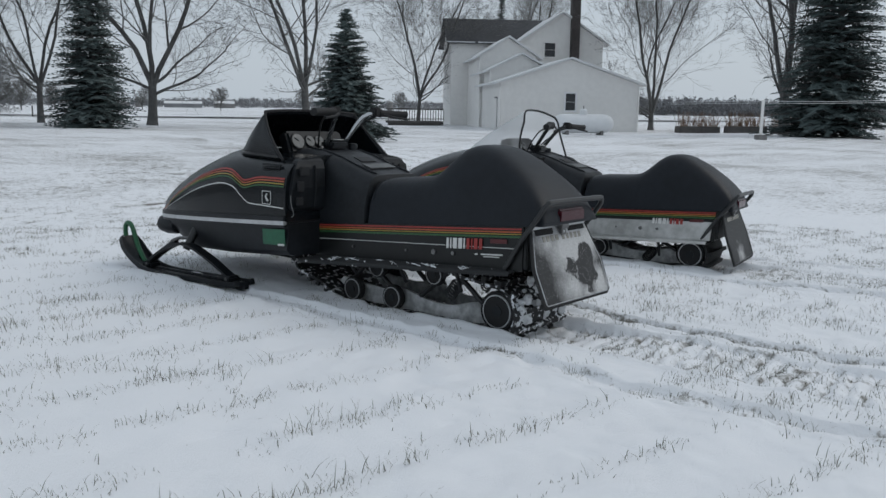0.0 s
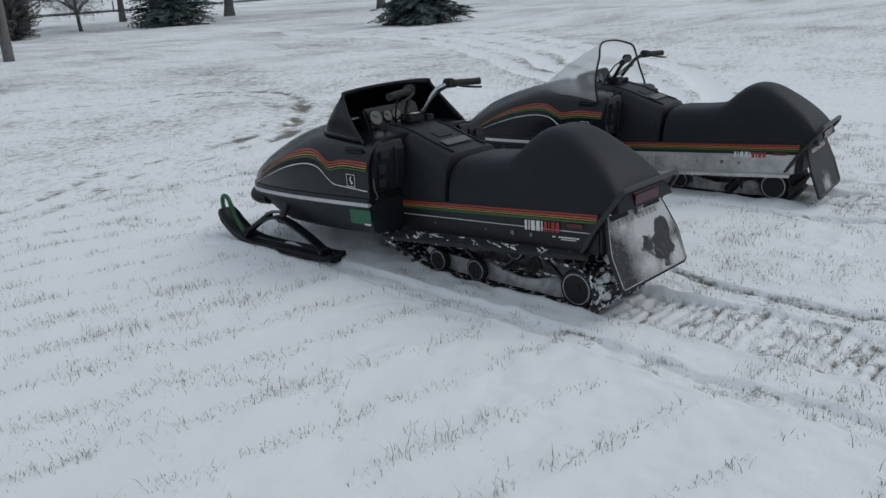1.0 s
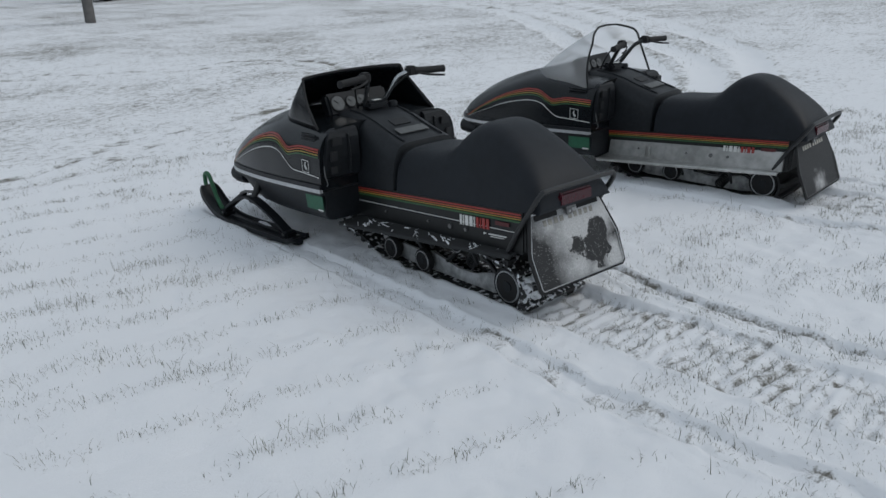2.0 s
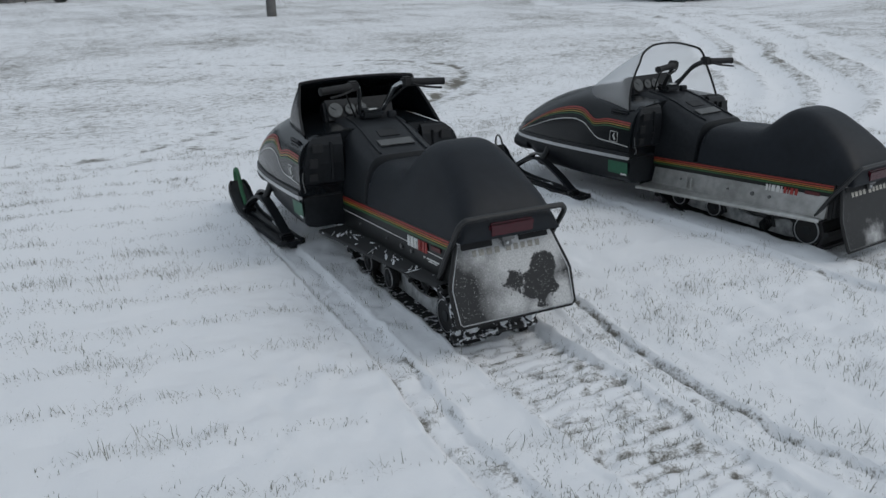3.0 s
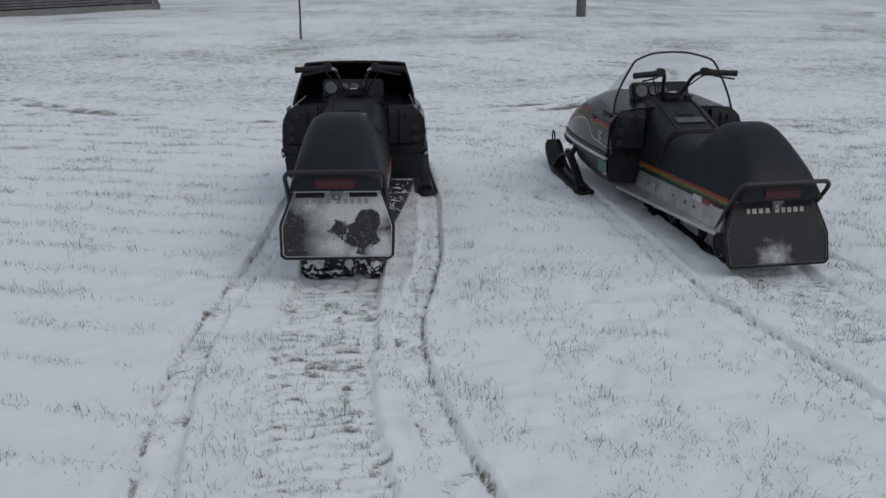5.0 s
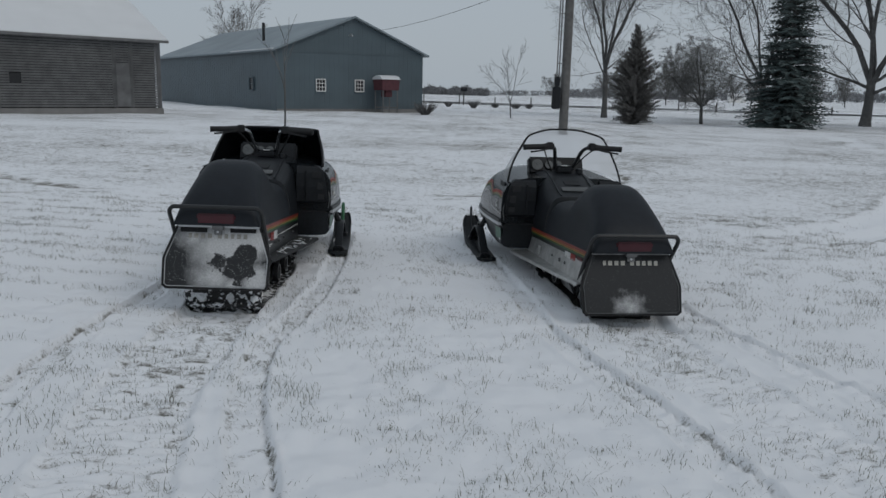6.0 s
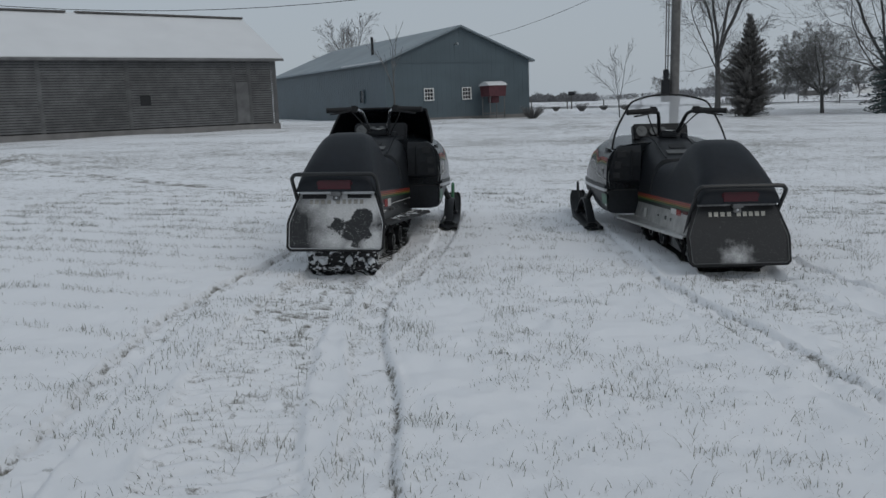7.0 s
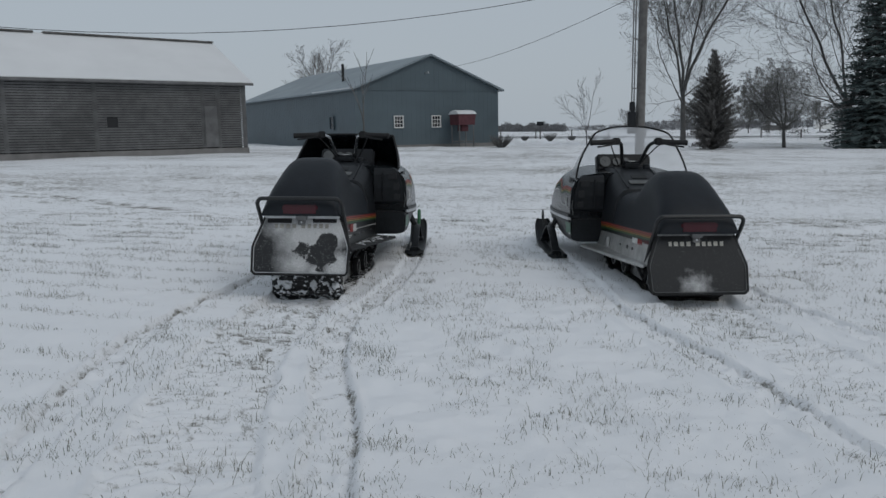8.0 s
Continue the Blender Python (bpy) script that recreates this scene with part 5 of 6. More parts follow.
def window_at(parent, face, a, fixed, z, w, h, cols=2, rows=2, frame_mat="siding", out=-1, fw=0.09):
    """A window set in a wall: frame, pane and bars."""
    def pt(u, d, zz):
        return (fixed + out * d, u, zz) if face == "x" else (u, fixed + out * d, zz)
    def bar(bm, u0, u1, z0, z1, d0, d1):
        p, q = pt(u0, d0, z0), pt(u1, d1, z1)
        box(bm, tuple(min(i, j) for i, j in zip(p, q)), tuple(max(i, j) for i, j in zip(p, q)))
    bm = bmesh.new()
    bar(bm, a - w / 2 - fw, a + w / 2 + fw, z + h, z + h + fw, 0, 0.06)
    bar(bm, a - w / 2 - fw, a + w / 2 + fw, z - fw, z, 0, 0.08)
    bar(bm, a - w / 2 - fw, a - w / 2, z, z + h, 0, 0.06)
    bar(bm, a + w / 2, a + w / 2 + fw, z, z + h, 0, 0.06)
    bar(bm, a - w / 2, a + w / 2, z, z + h, 0, 0.012)
    win = part("window", bm, frame_mat, parent, "small paned window")
    for i in range(cols):
        for j in range(rows):
            bm = bmesh.new()
            bar(bm, a - w / 2 + w * i / cols + 0.015, a - w / 2 + w * (i + 1) / cols - 0.015, z + h * j / rows + 0.015, z + h * (j + 1) / rows - 0.015, 0.0, 0.02)
            part("pane", bm, "pane", win)
    return win


def build_house():
    root = empty("house", Matrix.Translation((40.4, 29.1, -0.62)) @ Matrix.Rotation(radians(-45.5), 4, "Z"), label="white two-storey farmhouse with lap siding and low garage wing", category="house")
    # local: x runs along the garage's gable wall, y away from the viewer
    blocks = (
        ("garage_wing", "garage_roof", (0, 0), (8.7, 9.0), 3.10, 4.55, "low white garage wing with a gable"),
        ("middle_wing", "middle_roof", (0.1, 5.0), (4.3, 12.5), 4.05, 5.10, "white middle wing with a gable"),
        ("side_wing", "side_roof", (-0.2, 8.0), (3.8, 15.0), 5.15, 6.42, "white side wing with a gable"),
        ("main_block", "main_roof", (3.2, 11.0), (9.4, 23.0), 6.45, 8.50, "white two-storey main block"),
    )
    built = {}
    for name, roof_name, lo, hi, eave, ridge, label in blocks:
        body = built[name] = part(name, prism(bmesh.new(), lo, hi, False, eave, ridge), "siding", root, label)
        middle, half = (lo[0] + hi[0]) / 2, (hi[0] - lo[0]) / 2
        lap_lines(body, "y", lo[0], hi[0], lo[1] - 0.002, 0.2, ridge, 0.13, "siding", top=lambda a: ridge - abs(a - middle) / half * (ridge - eave))
        part(roof_name, gable_roof(bmesh.new(), lo, hi, False, eave, ridge, 0.4, 0.12), "roofsnow", root, "gable roof under thin snow")
    lap_lines(built["garage_wing"], "x", 0, 9.0, -0.002, 0.2, 3.05, 0.13, "siding")
    window_at(built["garage_wing"], "y", 4.4, -0.02, 1.45, 0.62, 1.05, 1, 2, "tank")
    window_at(built["main_block"], "y", 5.4, 10.98, 5.35, 0.8, 1.0, 1, 2)
    wing = part("long_wing", prism(bmesh.new(), (-1.5, 15.0), (6.3, 21.5), True, 6.65, 8.55), "siding", root, "white two-storey long wing")
    lap_lines(wing, "y", -1.5, 3.2, 14.998, 0.2, 6.5, 0.13, "siding")
    roof = part("long_roof", gable_roof(bmesh.new(), (-1.5, 15.0), (6.0, 21.5), True, 6.65, 8.55, 0.4, 0.12), "roof", root, "dark shingled roof")
    for a, b in ((-1.9, 0.3), (0.5, 2.2)):
        part("eave_snow", box(bmesh.new(), (a, 14.56, 6.53), (b, 14.78, 6.61), 0.02), "roofsnow", roof, "thin line of snow along the eave")
    part("chimney", box(bmesh.new(), (6.9, 10.45, 4.2), (7.5, 11.3, 9.45), 0.03), "brick", root, "tall dark brick chimney")
    part("chimney_cap", box(bmesh.new(), (6.82, 10.37, 9.45), (7.58, 11.38, 9.58), 0.02), "concrete", root)
    for x, y, z in ((0.0, -0.05, 2.9), (8.7, -0.05, 2.9), (0.1, 4.95, 3.95), (-0.2, 7.95, 5.05)):
        bm = bmesh.new()
        tube(bm, [(x, y, z), (x, y, 0.1)], 0.06, 6)
        part("downpipe", bm, "siding", root)
    door = part("door", box(bmesh.new(), (-0.06, 1.0, 0.1), (-0.01, 1.95, 2.15), 0.01), "siding", root, "white side door")
    part("door_frame", box(bmesh.new(), (-0.03, 0.9, 0.1), (0.0, 2.05, 2.25)), "slat", root)
    part("foundation", box(bmesh.new(), (-1.4, 15.1, -0.4), (9.3, 21.4, 0.25)), "concrete", root)
    # deck with railing
    deck = empty("deck", root.matrix_basis.copy(), label="grey wooden deck with railing beside the house", category="deck")
    part("platform", box(bmesh.new(), (-6.6, 12.5, 0.35), (-2.3, 15.5, 0.5)), "wood", deck)
    part("skirt", box(bmesh.new(), (-6.5, 12.6, -0.2), (-2.3, 12.7, 0.35)), "wood", deck)
    part("rail", box(bmesh.new(), (-6.6, 12.5, 1.35), (-2.3, 12.6, 1.45)), "wood", deck)
    for i in range(22):
        part("baluster", box(bmesh.new(), (-6.5 + 0.2 * i, 12.52, 0.5), (-6.45 + 0.2 * i, 12.57, 1.36)), "wood", deck)
    # propane tank
    tank = empty("propane_tank", Matrix.Translation((37.4, 21.5, -0.56)) @ Matrix.Rotation(radians(-43), 4, "Z"), label="white propane tank with snow on top", category="gas tank")
    bm = bmesh.new()
    lathe(bm, (0, 0, 0.72), [(-1.66, 0.05), (-1.62, 0.22), (-1.5, 0.38), (-1.3, 0.47), (-1.1, 0.5), (1.1, 0.5), (1.3, 0.47), (1.5, 0.38), (1.62, 0.22), (1.66, 0.05)], 20)
    part("vessel", bm, "tank", tank, "", True)
    for x in (-0.95, 0.95):
        part("foot", box(bmesh.new(), (x - 0.08, -0.4, -0.05), (x + 0.08, 0.4, 0.35), 0.02), "concrete", tank)
    bm = bmesh.new()
    lathe(bm, (0, 0, 1.2), [(0, 0.2), (0.22, 0.2), (0.3, 0.12)], 14, "z")
    part("valve_dome", bm, "tank", tank, "", True)
    bm = bmesh.new()
    tube(bm, [(0.0, 0, 1.3), (0.0, 0, 1.65)], 0.03, 6)
    part("vent_pipe", bm, "steel", tank)


build_house()

# ---- barn and crib ----


def build_barn():
    turn, w = radians(35), 7.53
    root = empty("barn", Matrix.Translation((-6.0, 33.1, 0.14)) @ Matrix.Rotation(turn, 4, "Z"), label="low blue-grey steel-sided barn with a frosted gable roof", category="barn")
    body = part("wall", prism(bmesh.new(), (0, 0), (w, 16.0), False, 2.66, 4.15), "metal_blue", root, "blue-grey ribbed steel wall")
    bm = bmesh.new()
    for i in range(31):
        x = w * (i + 0.5) / 31
        zt = 4.15 - abs(x - w / 2) / (w / 2) * 1.49
        box(bm, (x - 0.012, -0.006, 0.1), (x + 0.012, 0.0, zt - 0.02))
    for i in range(60):
        y = 16.0 * (i + 0.5) / 60
        box(bm, (-0.006, y - 0.012, 0.1), (0.0, y + 0.012, 2.6))
    part("rib", bm, "metal_blue", body)
    roof = part("roof", gable_roof(bmesh.new(), (0, 0), (w, 16.0), False, 2.66, 4.15, 0.22, 0.08), "roof_blue", root, "frosted grey steel roof")
    part("eave_snow", box(bmesh.new(), (-0.26, -0.2, 2.66), (-0.05, 4.5, 2.71), 0.01), "roofsnow", roof)
    part("ledge", box(bmesh.new(), (0, -0.03, 2.60), (w, 0, 2.66)), "metal_blue", body)
    part("base_strip", box(bmesh.new(), (-0.02, -0.03, -0.1), (w, 0, 0.16)), "concrete", body)
    for x in (2.1, 4.05):
        window_at(body, "y", x, -0.018, 0.95, 0.42, 0.50, 3, 3, "siding", fw=0.03)
    window_at(body, "x", 2.6, -0.018, 0.95, 0.4, 0.55, 2, 2, "metal_blue", fw=0.035)
    bm = bmesh.new()
    tube(bm, [(1.2, 4.0, 2.9), (1.2, 4.0, 4.05)], 0.07, 8)
    part("stove_pipe", bm, "dark", root, "black stove pipe")
    bm = bmesh.new()
    tube(bm, smooth_path([(w * 0.47, -0.02, 3.4), (w * 0.47, -0.25, 3.45), (w * 0.47, -0.32, 3.36)], 4), 0.03, 6)
    part("yard_light", bm, "trim", root, "small wall lamp")
    # red hopper on a stand by the barn wall
    stand = empty("feed_hopper", root.matrix_basis @ Matrix.Translation((5.05, -0.75, 0)) @ Matrix.Diagonal((0.82, 1, 1, 1)), label="faded red hopper on a stand with snow on top", category="hopper")
    bm = bmesh.new()
    loft(bm, [[(-0.52, -0.38, 1.02), (0.52, -0.38, 1.02), (0.52, 0.38, 1.02), (-0.52, 0.38, 1.02)], [(-0.56, -0.42, 1.50), (0.56, -0.42, 1.50), (0.56, 0.42, 1.50), (-0.56, 0.42, 1.50)]], closed=True)
    part("bin", bm, "barnred", stand)
    part("chute", box(bmesh.new(), (-0.2, -0.2, 0.72), (0.25, 0.2, 1.02), 0.03), "barnred", stand)
    bm = bmesh.new()
    loft(bm, [[(x, -0.46, 1.50), (x, -0.30, 1.62), (x, 0, 1.69), (x, 0.30, 1.62), (x, 0.46, 1.50)] for x in (-0.6, -0.2, 0.3, 0.6)], closed=True)
    part("snow_cap", bm, "roofsnow", stand, "rounded cap of snow", True)
    for x in (-0.46, 0.46):
        for y in (-0.34, 0.34):
            part("leg", box(bmesh.new(), (x - 0.022, y - 0.022, -0.05), (x + 0.022, y + 0.022, 1.03)), "slat", stand, "pale leg")
    for y in (-0.34, 0.34):
        part("brace", box(bmesh.new(), (-0.46, y - 0.02, 0.22), (0.46, y + 0.02, 0.28)), "slat", stand)


def build_crib():
    a, b = Vector((-15.0, 16.85, 0)), Vector((-8.1, 24.3, 0))
    d = b - a
    root = empty("corn_crib", Matrix.Translation((a.x, a.y, 0.16)) @ Matrix.Rotation(math.atan2(d.y, d.x), 4, "Z"), label="weathered grey slatted corn crib with a snow-covered roof", category="shed")
    w, depth, h = d.length, 4.6, 2.42
    part("footing", box(bmesh.new(), (-0.05, -0.06, -0.25), (w + 0.05, depth, 0.30), 0.02), "concrete", root, "old concrete footing")
    # solid near-black filler: the crib's inner shade is put into its colour
    part("inner_wall", box(bmesh.new(), (0.12, 0.14, 0.30), (w - 0.12, depth - 0.1, h - 0.02)), "dark", root, "near-black box painted as the shade inside")
    rnd = random.Random(4)
    n, pitch = 27, (h - 0.34) / 27
    for face in ("front", "end"):
        for i in range(n):
            z = 0.33 + pitch * i
            cuts = [(0.0, w)] if face == "front" else [(0.0, depth)]
            if face == "front" and 0.95 < z < 1.28:
                cuts = [(0.0, w * 0.535), (w * 0.568, w)]
            for lo, hi in cuts:
                j = rnd.uniform(-0.008, 0.008)
                bm = bmesh.new()
                if face == "front":
                    box(bm, (lo, -0.012 + j, z), (hi, 0.03 + j, z + pitch * 0.76), 0.004)
                else:
                    box(bm, (w - 0.03 + j, lo, z), (w + 0.012 + j, hi, z + pitch * 0.76), 0.004)
                part("slat", bm, "slat", root)
    for x in (0.0, w * 0.25, w * 0.5, w * 0.845, w * 0.90, w - 0.06):
        part("post", box(bmesh.new(), (x, 0.032, 0.30), (x + 0.10, 0.13, h)), "slat", root)
    # no hole is cut: a near-black block paints the hatch's shade
    part("hatch_frame", box(bmesh.new(), (w * 0.535, 0.0, 0.93), (w * 0.568, 0.06, 1.30)), "dark", root, "near-black block painted as the hatch's shade")
    part("closed_door", box(bmesh.new(), (w * 0.85, -0.03, 0.34), (w * 0.895, -0.014, 1.7)), "slat", root, "narrow board door")
    bm = bmesh.new()
    slope = [(-0.22, h - 0.02), (depth * 0.55, h + 1.55), (depth * 0.55, h + 1.60), (-0.22, h + 0.05)]
    loft(bm, [[(x, y, z) for y, z in slope] for x in (-0.2, w + 0.2)], closed=True)
    part("roof", bm, "roofsnow", root, "roof covered by smooth snow")
    bm = bmesh.new()
    slope = [(depth * 0.55, h + 1.55), (depth + 0.3, h - 0.2), (depth + 0.3, h - 0.14), (depth * 0.55, h + 1.60)]
    loft(bm, [[(x, y, z) for y, z in slope] for x in (-0.2, w + 0.2)], closed=True)
    part("rear_roof", bm, "roofsnow", root)
    bm = bmesh.new()
    loft(bm, [[(x, 0.0, h - 0.05), (x, depth * 0.55, h + 1.53), (x, depth, h - 0.05)] for x in (w - 0.1, w - 0.05)], closed=True)
    part("gable", bm, "slat", root)
    for lo, hi in ((-0.2, w * 0.42), (w * 0.45, w + 0.2)):
        part("ridge_cap", box(bmesh.new(), (lo, depth * 0.55 - 0.12, h + 1.585), (hi, depth * 0.55 + 0.12, h + 1.64), 0.01), "pole", root, "bare dark ridge cap")
    part("fascia", box(bmesh.new(), (-0.2, -0.26, h - 0.06), (w + 0.2, -0.22, h + 0.02)), "slat", root)


build_barn()
build_crib()

# ---- yard: poles, wires, saplings, shrubs ----


def utility_pole(x, y):
    root = empty("utility_pole", Matrix.Translation((x, y, float(ground_z(x, y)))) @ Matrix.Rotation(radians(0.8), 4, "Y"), label="weathered wooden utility pole with conduit and meter box", category="utility pole")
    bm = bmesh.new()
    tube(bm, [(0, 0, -0.2), (0, 0, 9.6)], 0.125, 14, 0.10)
    part("shaft", bm, "pole", root, "", True)
    for dx in (-0.19, -0.25):
        bm = bmesh.new()
        tube(bm, [(dx, -0.05, 1.5), (dx, -0.05, 9.0)], 0.018, 8)
        part("conduit", bm, "steel", root, "", True)
    part("meter_box", box(bmesh.new(), (-0.36, -0.18, 0.70), (-0.14, -0.02, 1.30), 0.02), "pan", root, "dark meter box")
    part("meter", box(bmesh.new(), (-0.31, -0.16, 1.30), (-0.17, -0.03, 1.56), 0.02), "pan", root)
    for z in (1.9, 3.2):
        part("strap", box(bmesh.new(), (-0.26, -0.07, z), (0.0, -0.03, z + 0.03)), "steel", root)


utility_pole(4.42, 19.44)


def wire(name, a, b, sag, r, label):
    pts = [Vector(a).lerp(Vector(b), i / 16) - Vector((0, 0, sag * 4 * (i / 16) * (1 - i / 16))) for i in range(17)]
    ob = part(name, tube(bmesh.new(), pts, r, 5), "cable", None)
    tagged(ob, label=label, category="cable")


wire("overhead_wire", (4.4, 19.4, 4.81), (-16.5, 16.3, 4.3), 1.03, 0.009, "black overhead wire hanging from the pole")
wire("overhead_wire", (4.4, 19.4, 4.41), (-1.9, 34.9, 3.75), 0.25, 0.008, "black wire from the pole to the barn")
wire("overhead_wire", (4.5, 19.4, 5.43), (26.0, 48.0, 6.6), 0.5, 0.010, "black overhead wire crossing the yard")


put_tree(bare_tree(15, 2.5, 0.35, "thin leafless sapling standing in the snow", levels=2, trunk_r=0.008, first=0.45, least=0.004), -2.0, 12.9, 0)


def clothes_pole():
    root = empty("clothes_pole", Matrix.Translation((33.1, 10.6, -0.36)) @ Matrix.Rotation(radians(-45), 4, "Z"), label="white clothesline pole in a concrete block", category="clothesline")
    part("post", box(bmesh.new(), (-0.05, -0.05, 0.0), (0.05, 0.05, 1.75), 0.01), "siding", root)
    part("base", box(bmesh.new(), (-0.2, -0.2, -0.05), (0.2, 0.2, 0.32), 0.03), "concrete", root)
    for dz in (1.70, 1.62):
        bm = bmesh.new()
        tube(bm, [(0, 0, dz), (3.0, 0.4, dz + 0.02), (6.0, 1.0, dz + 0.12)], 0.010, 5)
        tube(bm, [(0, 0, dz), (-4.0, 0.0, dz - 0.1)], 0.007, 5)
        part("line", bm, "trim", root)


clothes_pole()


def garden_bed(x, y, w, turn):
    root = empty("garden_bed", place(x, y, turn), label="raised wooden garden bed with dead brown stalks", category="garden bed", group="garden beds")
    part("frame", box(bmesh.new(), (-w / 2, -0.5, -0.1), (w / 2, 0.5, 0.42), 0.03), "wood", root)
    rnd = random.Random(int(x * 10))
    stalks = [(Vector((rnd.uniform(-w / 2, w / 2), rnd.uniform(-0.4, 0.4), 0.4)),) for _ in range(170)]
    pieces = [(p, p + Vector((rnd.gauss(0, 0.16), rnd.gauss(0, 0.1), rnd.uniform(0.3, 1.0))), 0.014, 0.008) for (p,) in stalks]
    new("dead_plant", pieces_mesh("dead_plant", pieces, 3, "reed")).parent = root


for i, (x, y, w) in enumerate(((49.5, 20.2, 2.6), (50.8, 17.6, 2.4), (51.4, 15.3, 1.6))):
    garden_bed(x, y, w, -47)


def shrub(x, y, r, h, label):
    root = empty("shrub", place(x, y), label=label, category="shrub", group="small shrubs")
    rnd = random.Random(int(x * 7 + y))
    pieces = []
    for _ in range(160):
        a, k = rnd.uniform(0, 6.283), rnd.random() ** 0.5
        p = Vector((math.cos(a) * r * 0.3 * k, math.sin(a) * r * 0.3 * k, -0.02))
        pieces.append((p, p + Vector((math.cos(a) * r * k, math.sin(a) * r * k, h * rnd.uniform(0.5, 1.0))), 0.012, 0.006))
    new("branch", pieces_mesh("branch", pieces, 3, "twig")).parent = root


for x, y, r, h in ((1.6, 60, 0.3, 0.4), (3.4, 58, 0.4, 0.6), (5.2, 62, 0.3, 0.4), (6.6, 60, 0.35, 0.45), (8.0, 64, 0.3, 0.4), (0.35, 35.3, 0.5, 0.6)):
    shrub(x, y, r, h, "low leafless shrub in the snow")

# ---- distance: road, far woods, far farms ----
bm = bmesh.new()
road_pts = [(-900, 130), (-60, 92), (0, 86), (40, 76), (120, 40), (400, -110), (900, -380)]
rings = []
for i, (x, y) in enumerate(road_pts):
    rings.append([(x, y - 3.6, float(ground_z(x, y)) + 0.07), (x, y, float(ground_z(x, y)) + 0.12), (x, y + 3.6, float(ground_z(x, y)) + 0.07)])
loft(bm, rings, caps=False)
bmesh.ops.solidify(bm, geom=bm.faces[:], thickness=0.2)
tagged(part("road", bm, "asphalt"), label="grey country road crossing behind the yard", category="road", kind="structure")


def far_woods(name, a, b, depth, h, count, seed, label):
    """A far belt of bare woods: crowns of scattered twig clumps, haze painted into their grey."""
    rs = random.Random(seed)
    co, faces = [], []
    for _ in range(count):
        t, d = rs.random(), rs.random()
        x, y = a[0] + (b[0] - a[0]) * t, a[1] + (b[1] - a[1]) * t + depth * d
        top = h * (0.72 + 0.2 * math.sin(t * 40 + seed) * math.sin(t * 17)) * rs.uniform(0.8, 1.06)
        w = h * rs.uniform(0.20, 0.36)
        for _k in range(22):
            u = rs.random() ** 0.8
            k = w * (1.0 if u < 0.6 else 1.0 - 1.6 * (u - 0.6))
            c = Vector((x + rs.gauss(0, 0.6) * k, y + rs.gauss(0, 0.6) * k, -0.4 + top * u))
            o, g = len(co), h * rs.uniform(0.05, 0.09)
            co += [tuple(c + Vector((rs.gauss(0, 0.7), rs.gauss(0, 0.7), rs.gauss(0, 0.9))) * g) for _v in range(3)]
            faces.append((o, o + 1, o + 2))
    me = bpy.data.meshes.new(name)
    me.from_pydata(co, [], faces)
    me.materials.append(M["haze_grey"])
    tagged(new(name, me), label=label, category="woods", kind="stuff")


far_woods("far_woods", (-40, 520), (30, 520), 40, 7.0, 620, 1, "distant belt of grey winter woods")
far_woods("far_woods", (-700, 760), (700, 760), 60, 7.0, 3000, 2, "low hazy line of far grey with haze tint")
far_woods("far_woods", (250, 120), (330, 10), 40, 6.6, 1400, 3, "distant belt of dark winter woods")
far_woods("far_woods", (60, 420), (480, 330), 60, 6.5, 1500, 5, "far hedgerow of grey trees")


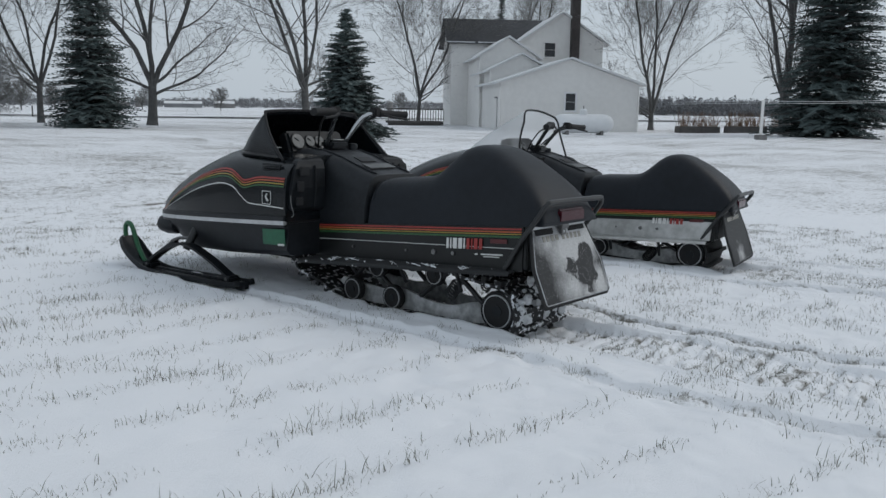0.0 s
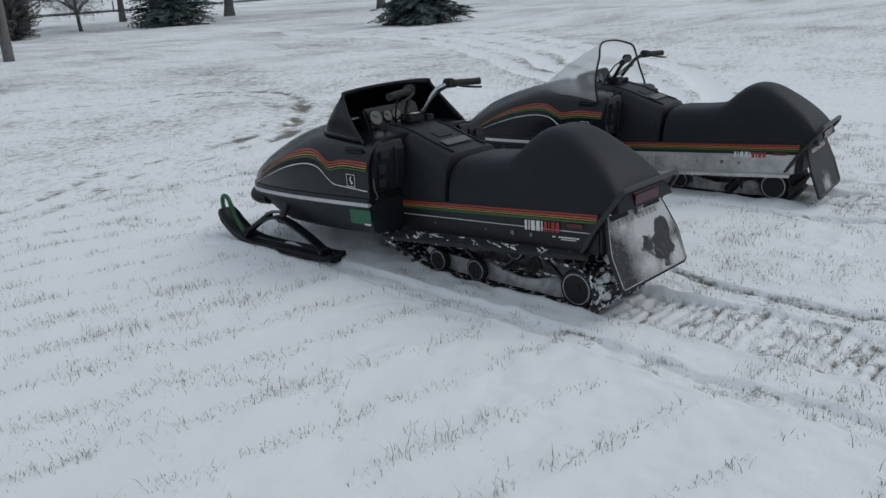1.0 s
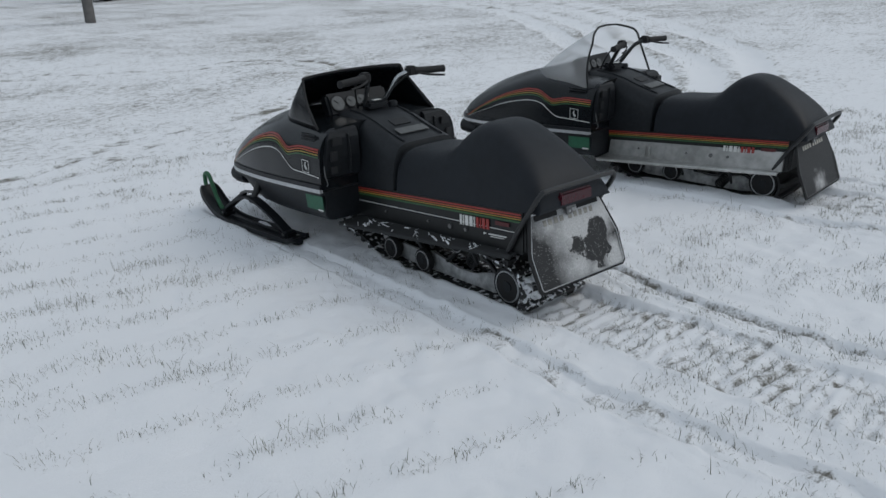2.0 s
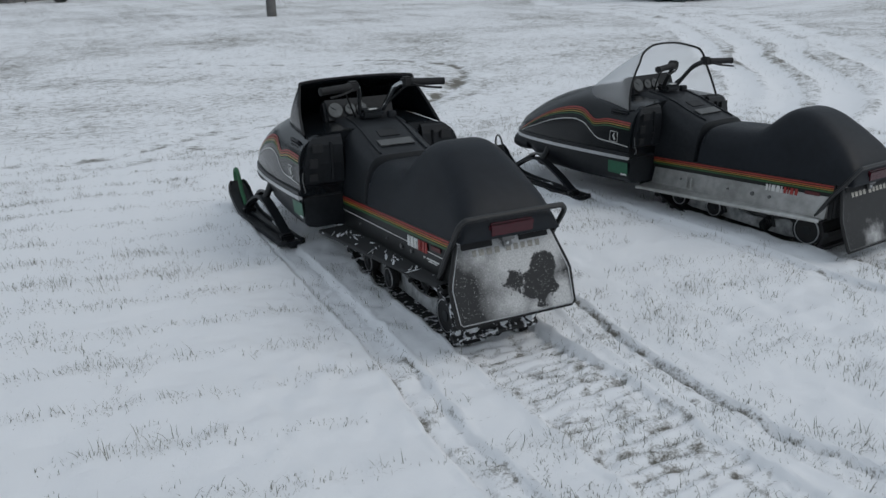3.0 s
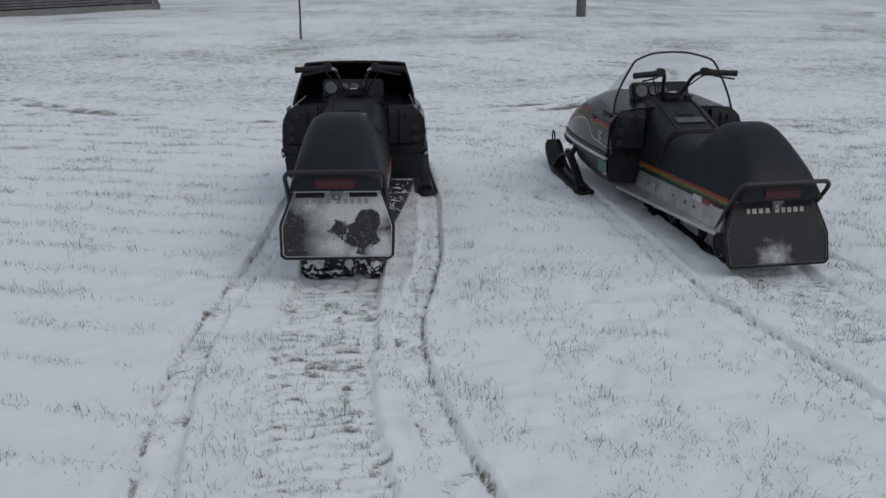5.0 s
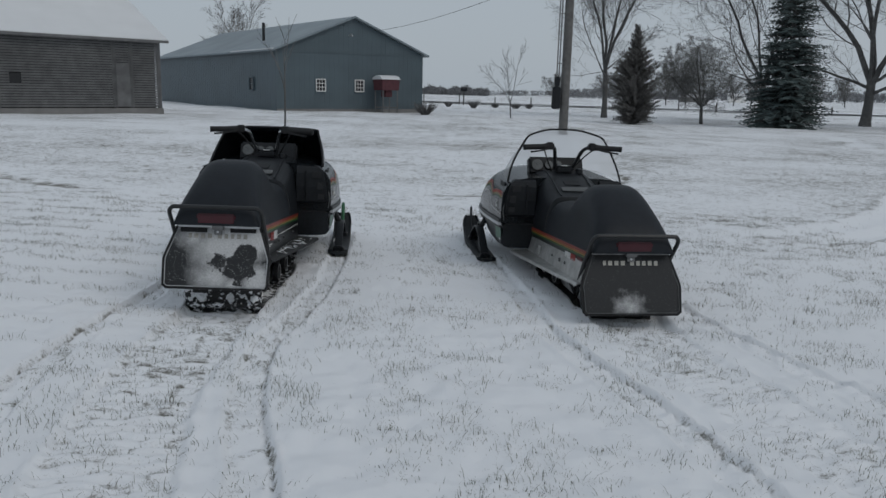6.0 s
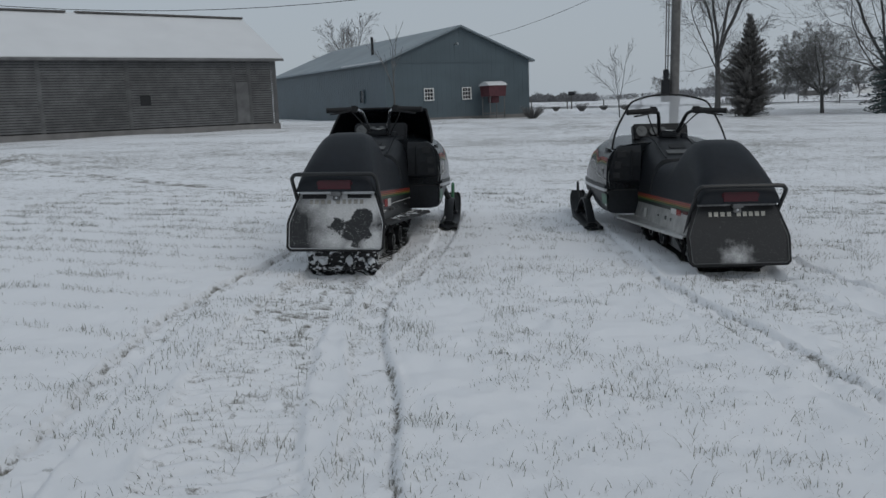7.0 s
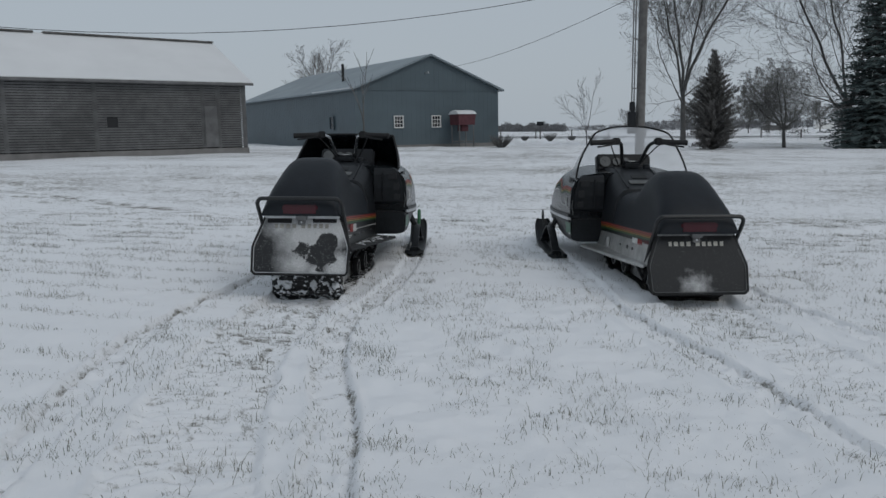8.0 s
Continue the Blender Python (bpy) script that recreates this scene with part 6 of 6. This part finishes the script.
def far_farm(x, y, turn, kind_list, label):
    root = empty("farm", place(x, y, turn, 0.0, 0.6), label=label, category="farm buildings", group="far farms")
    for dx, dy, w, d, h, mt in kind_list:
        if mt == "silo":
            bm = bmesh.new()
            lathe(bm, (dx, dy, 0), [(-0.5, w), (h, w), (h + w * 0.5, w * 0.5), (h + w * 0.6, 0.1)], 14, "z")
            part("silo", bm, "concrete", root, "", True)
        else:
            part("shed_wall", prism(bmesh.new(), (dx, dy), (dx + w, dy + d), True, h * 0.65, h), mt, root)
            part("shed_roof", gable_roof(bmesh.new(), (dx, dy), (dx + w, dy + d), True, h * 0.65, h, 0.3, 0.3), "roofsnow", root)


# some far sheds take the same haze-tinted grey as the woods
far_farm(205, 330, -30, ((-30, 0, 16, 10, 5, "concrete"), (-8, 0, 2.2, 0, 6.0, "silo"), (2, 0, 2.0, 0, 5.0, "silo"), (10, 4, 26, 10, 4.5, "haze_grey"), (45, 0, 14, 9, 5, "concrete")), "far farm with silos under hazy sky")
far_farm(250, 262, -30, ((0, 0, 14, 9, 5, "haze_grey"), (20, 0, 12, 8, 4.5, "concrete"), (40, 3, 2.0, 0, 5.5, "silo")), "far farm sheds across the fields")
hedge_tree = bare_tree(21, 6.0, 0.7, "far bare tree in a field hedgerow", levels=4, trunk_r=0.018, first=0.2, least=0.02)
hedge_tree.matrix_basis = place(30, 150)
tagged(hedge_tree, group="hedgerow trees")
for k, (x, y, turn) in enumerate(((36, 156, 40), (41, 149, 100), (47, 158, 170), (54, 152, 230), (60, 160, 300), (67, 150, 20), (24, 170, 80), (78, 160, 140), (115, 190, 10), (128, 176, 70), (150, 170, 200), (176, 160, 260))):
    copy_thing(hedge_tree, place(x, y, turn))
far_farm(84, 250, -10, ((-20, 0, 12, 8, 3.6, "concrete"), (4, 6, 8, 7, 4.4, "siding")), "pale farm buildings far beyond the road")


def roadside_posts():
    for i in range(14):
        x = -4 + 3.4 * i
        y = 79 - 0.12 * x
        root = empty("fence_post", place(x, y), label="small roadside post in the snow", category="post", group="roadside posts")
        part("post", box(bmesh.new(), (-0.05, -0.05, -0.1), (0.05, 0.05, 0.75 + 0.1 * (i % 3)), 0.01), "pole", root)


roadside_posts()
mail = empty("mailbox", place(3.1, 74), label="dark mailbox on a post by the road", category="mailbox")
part("post", box(bmesh.new(), (-0.06, -0.06, -0.1), (0.06, 0.06, 1.2), 0.01), "pole", mail)
bm = bmesh.new()
loft(bm, [[(x, -0.25, 1.2), (x, -0.25, 1.42), (x, -0.12, 1.55), (x, 0.12, 1.55), (x, 0.25, 1.42), (x, 0.25, 1.2)] for x in (-0.3, 0.3)], closed=True)
part("box", bm, "pan", mail)
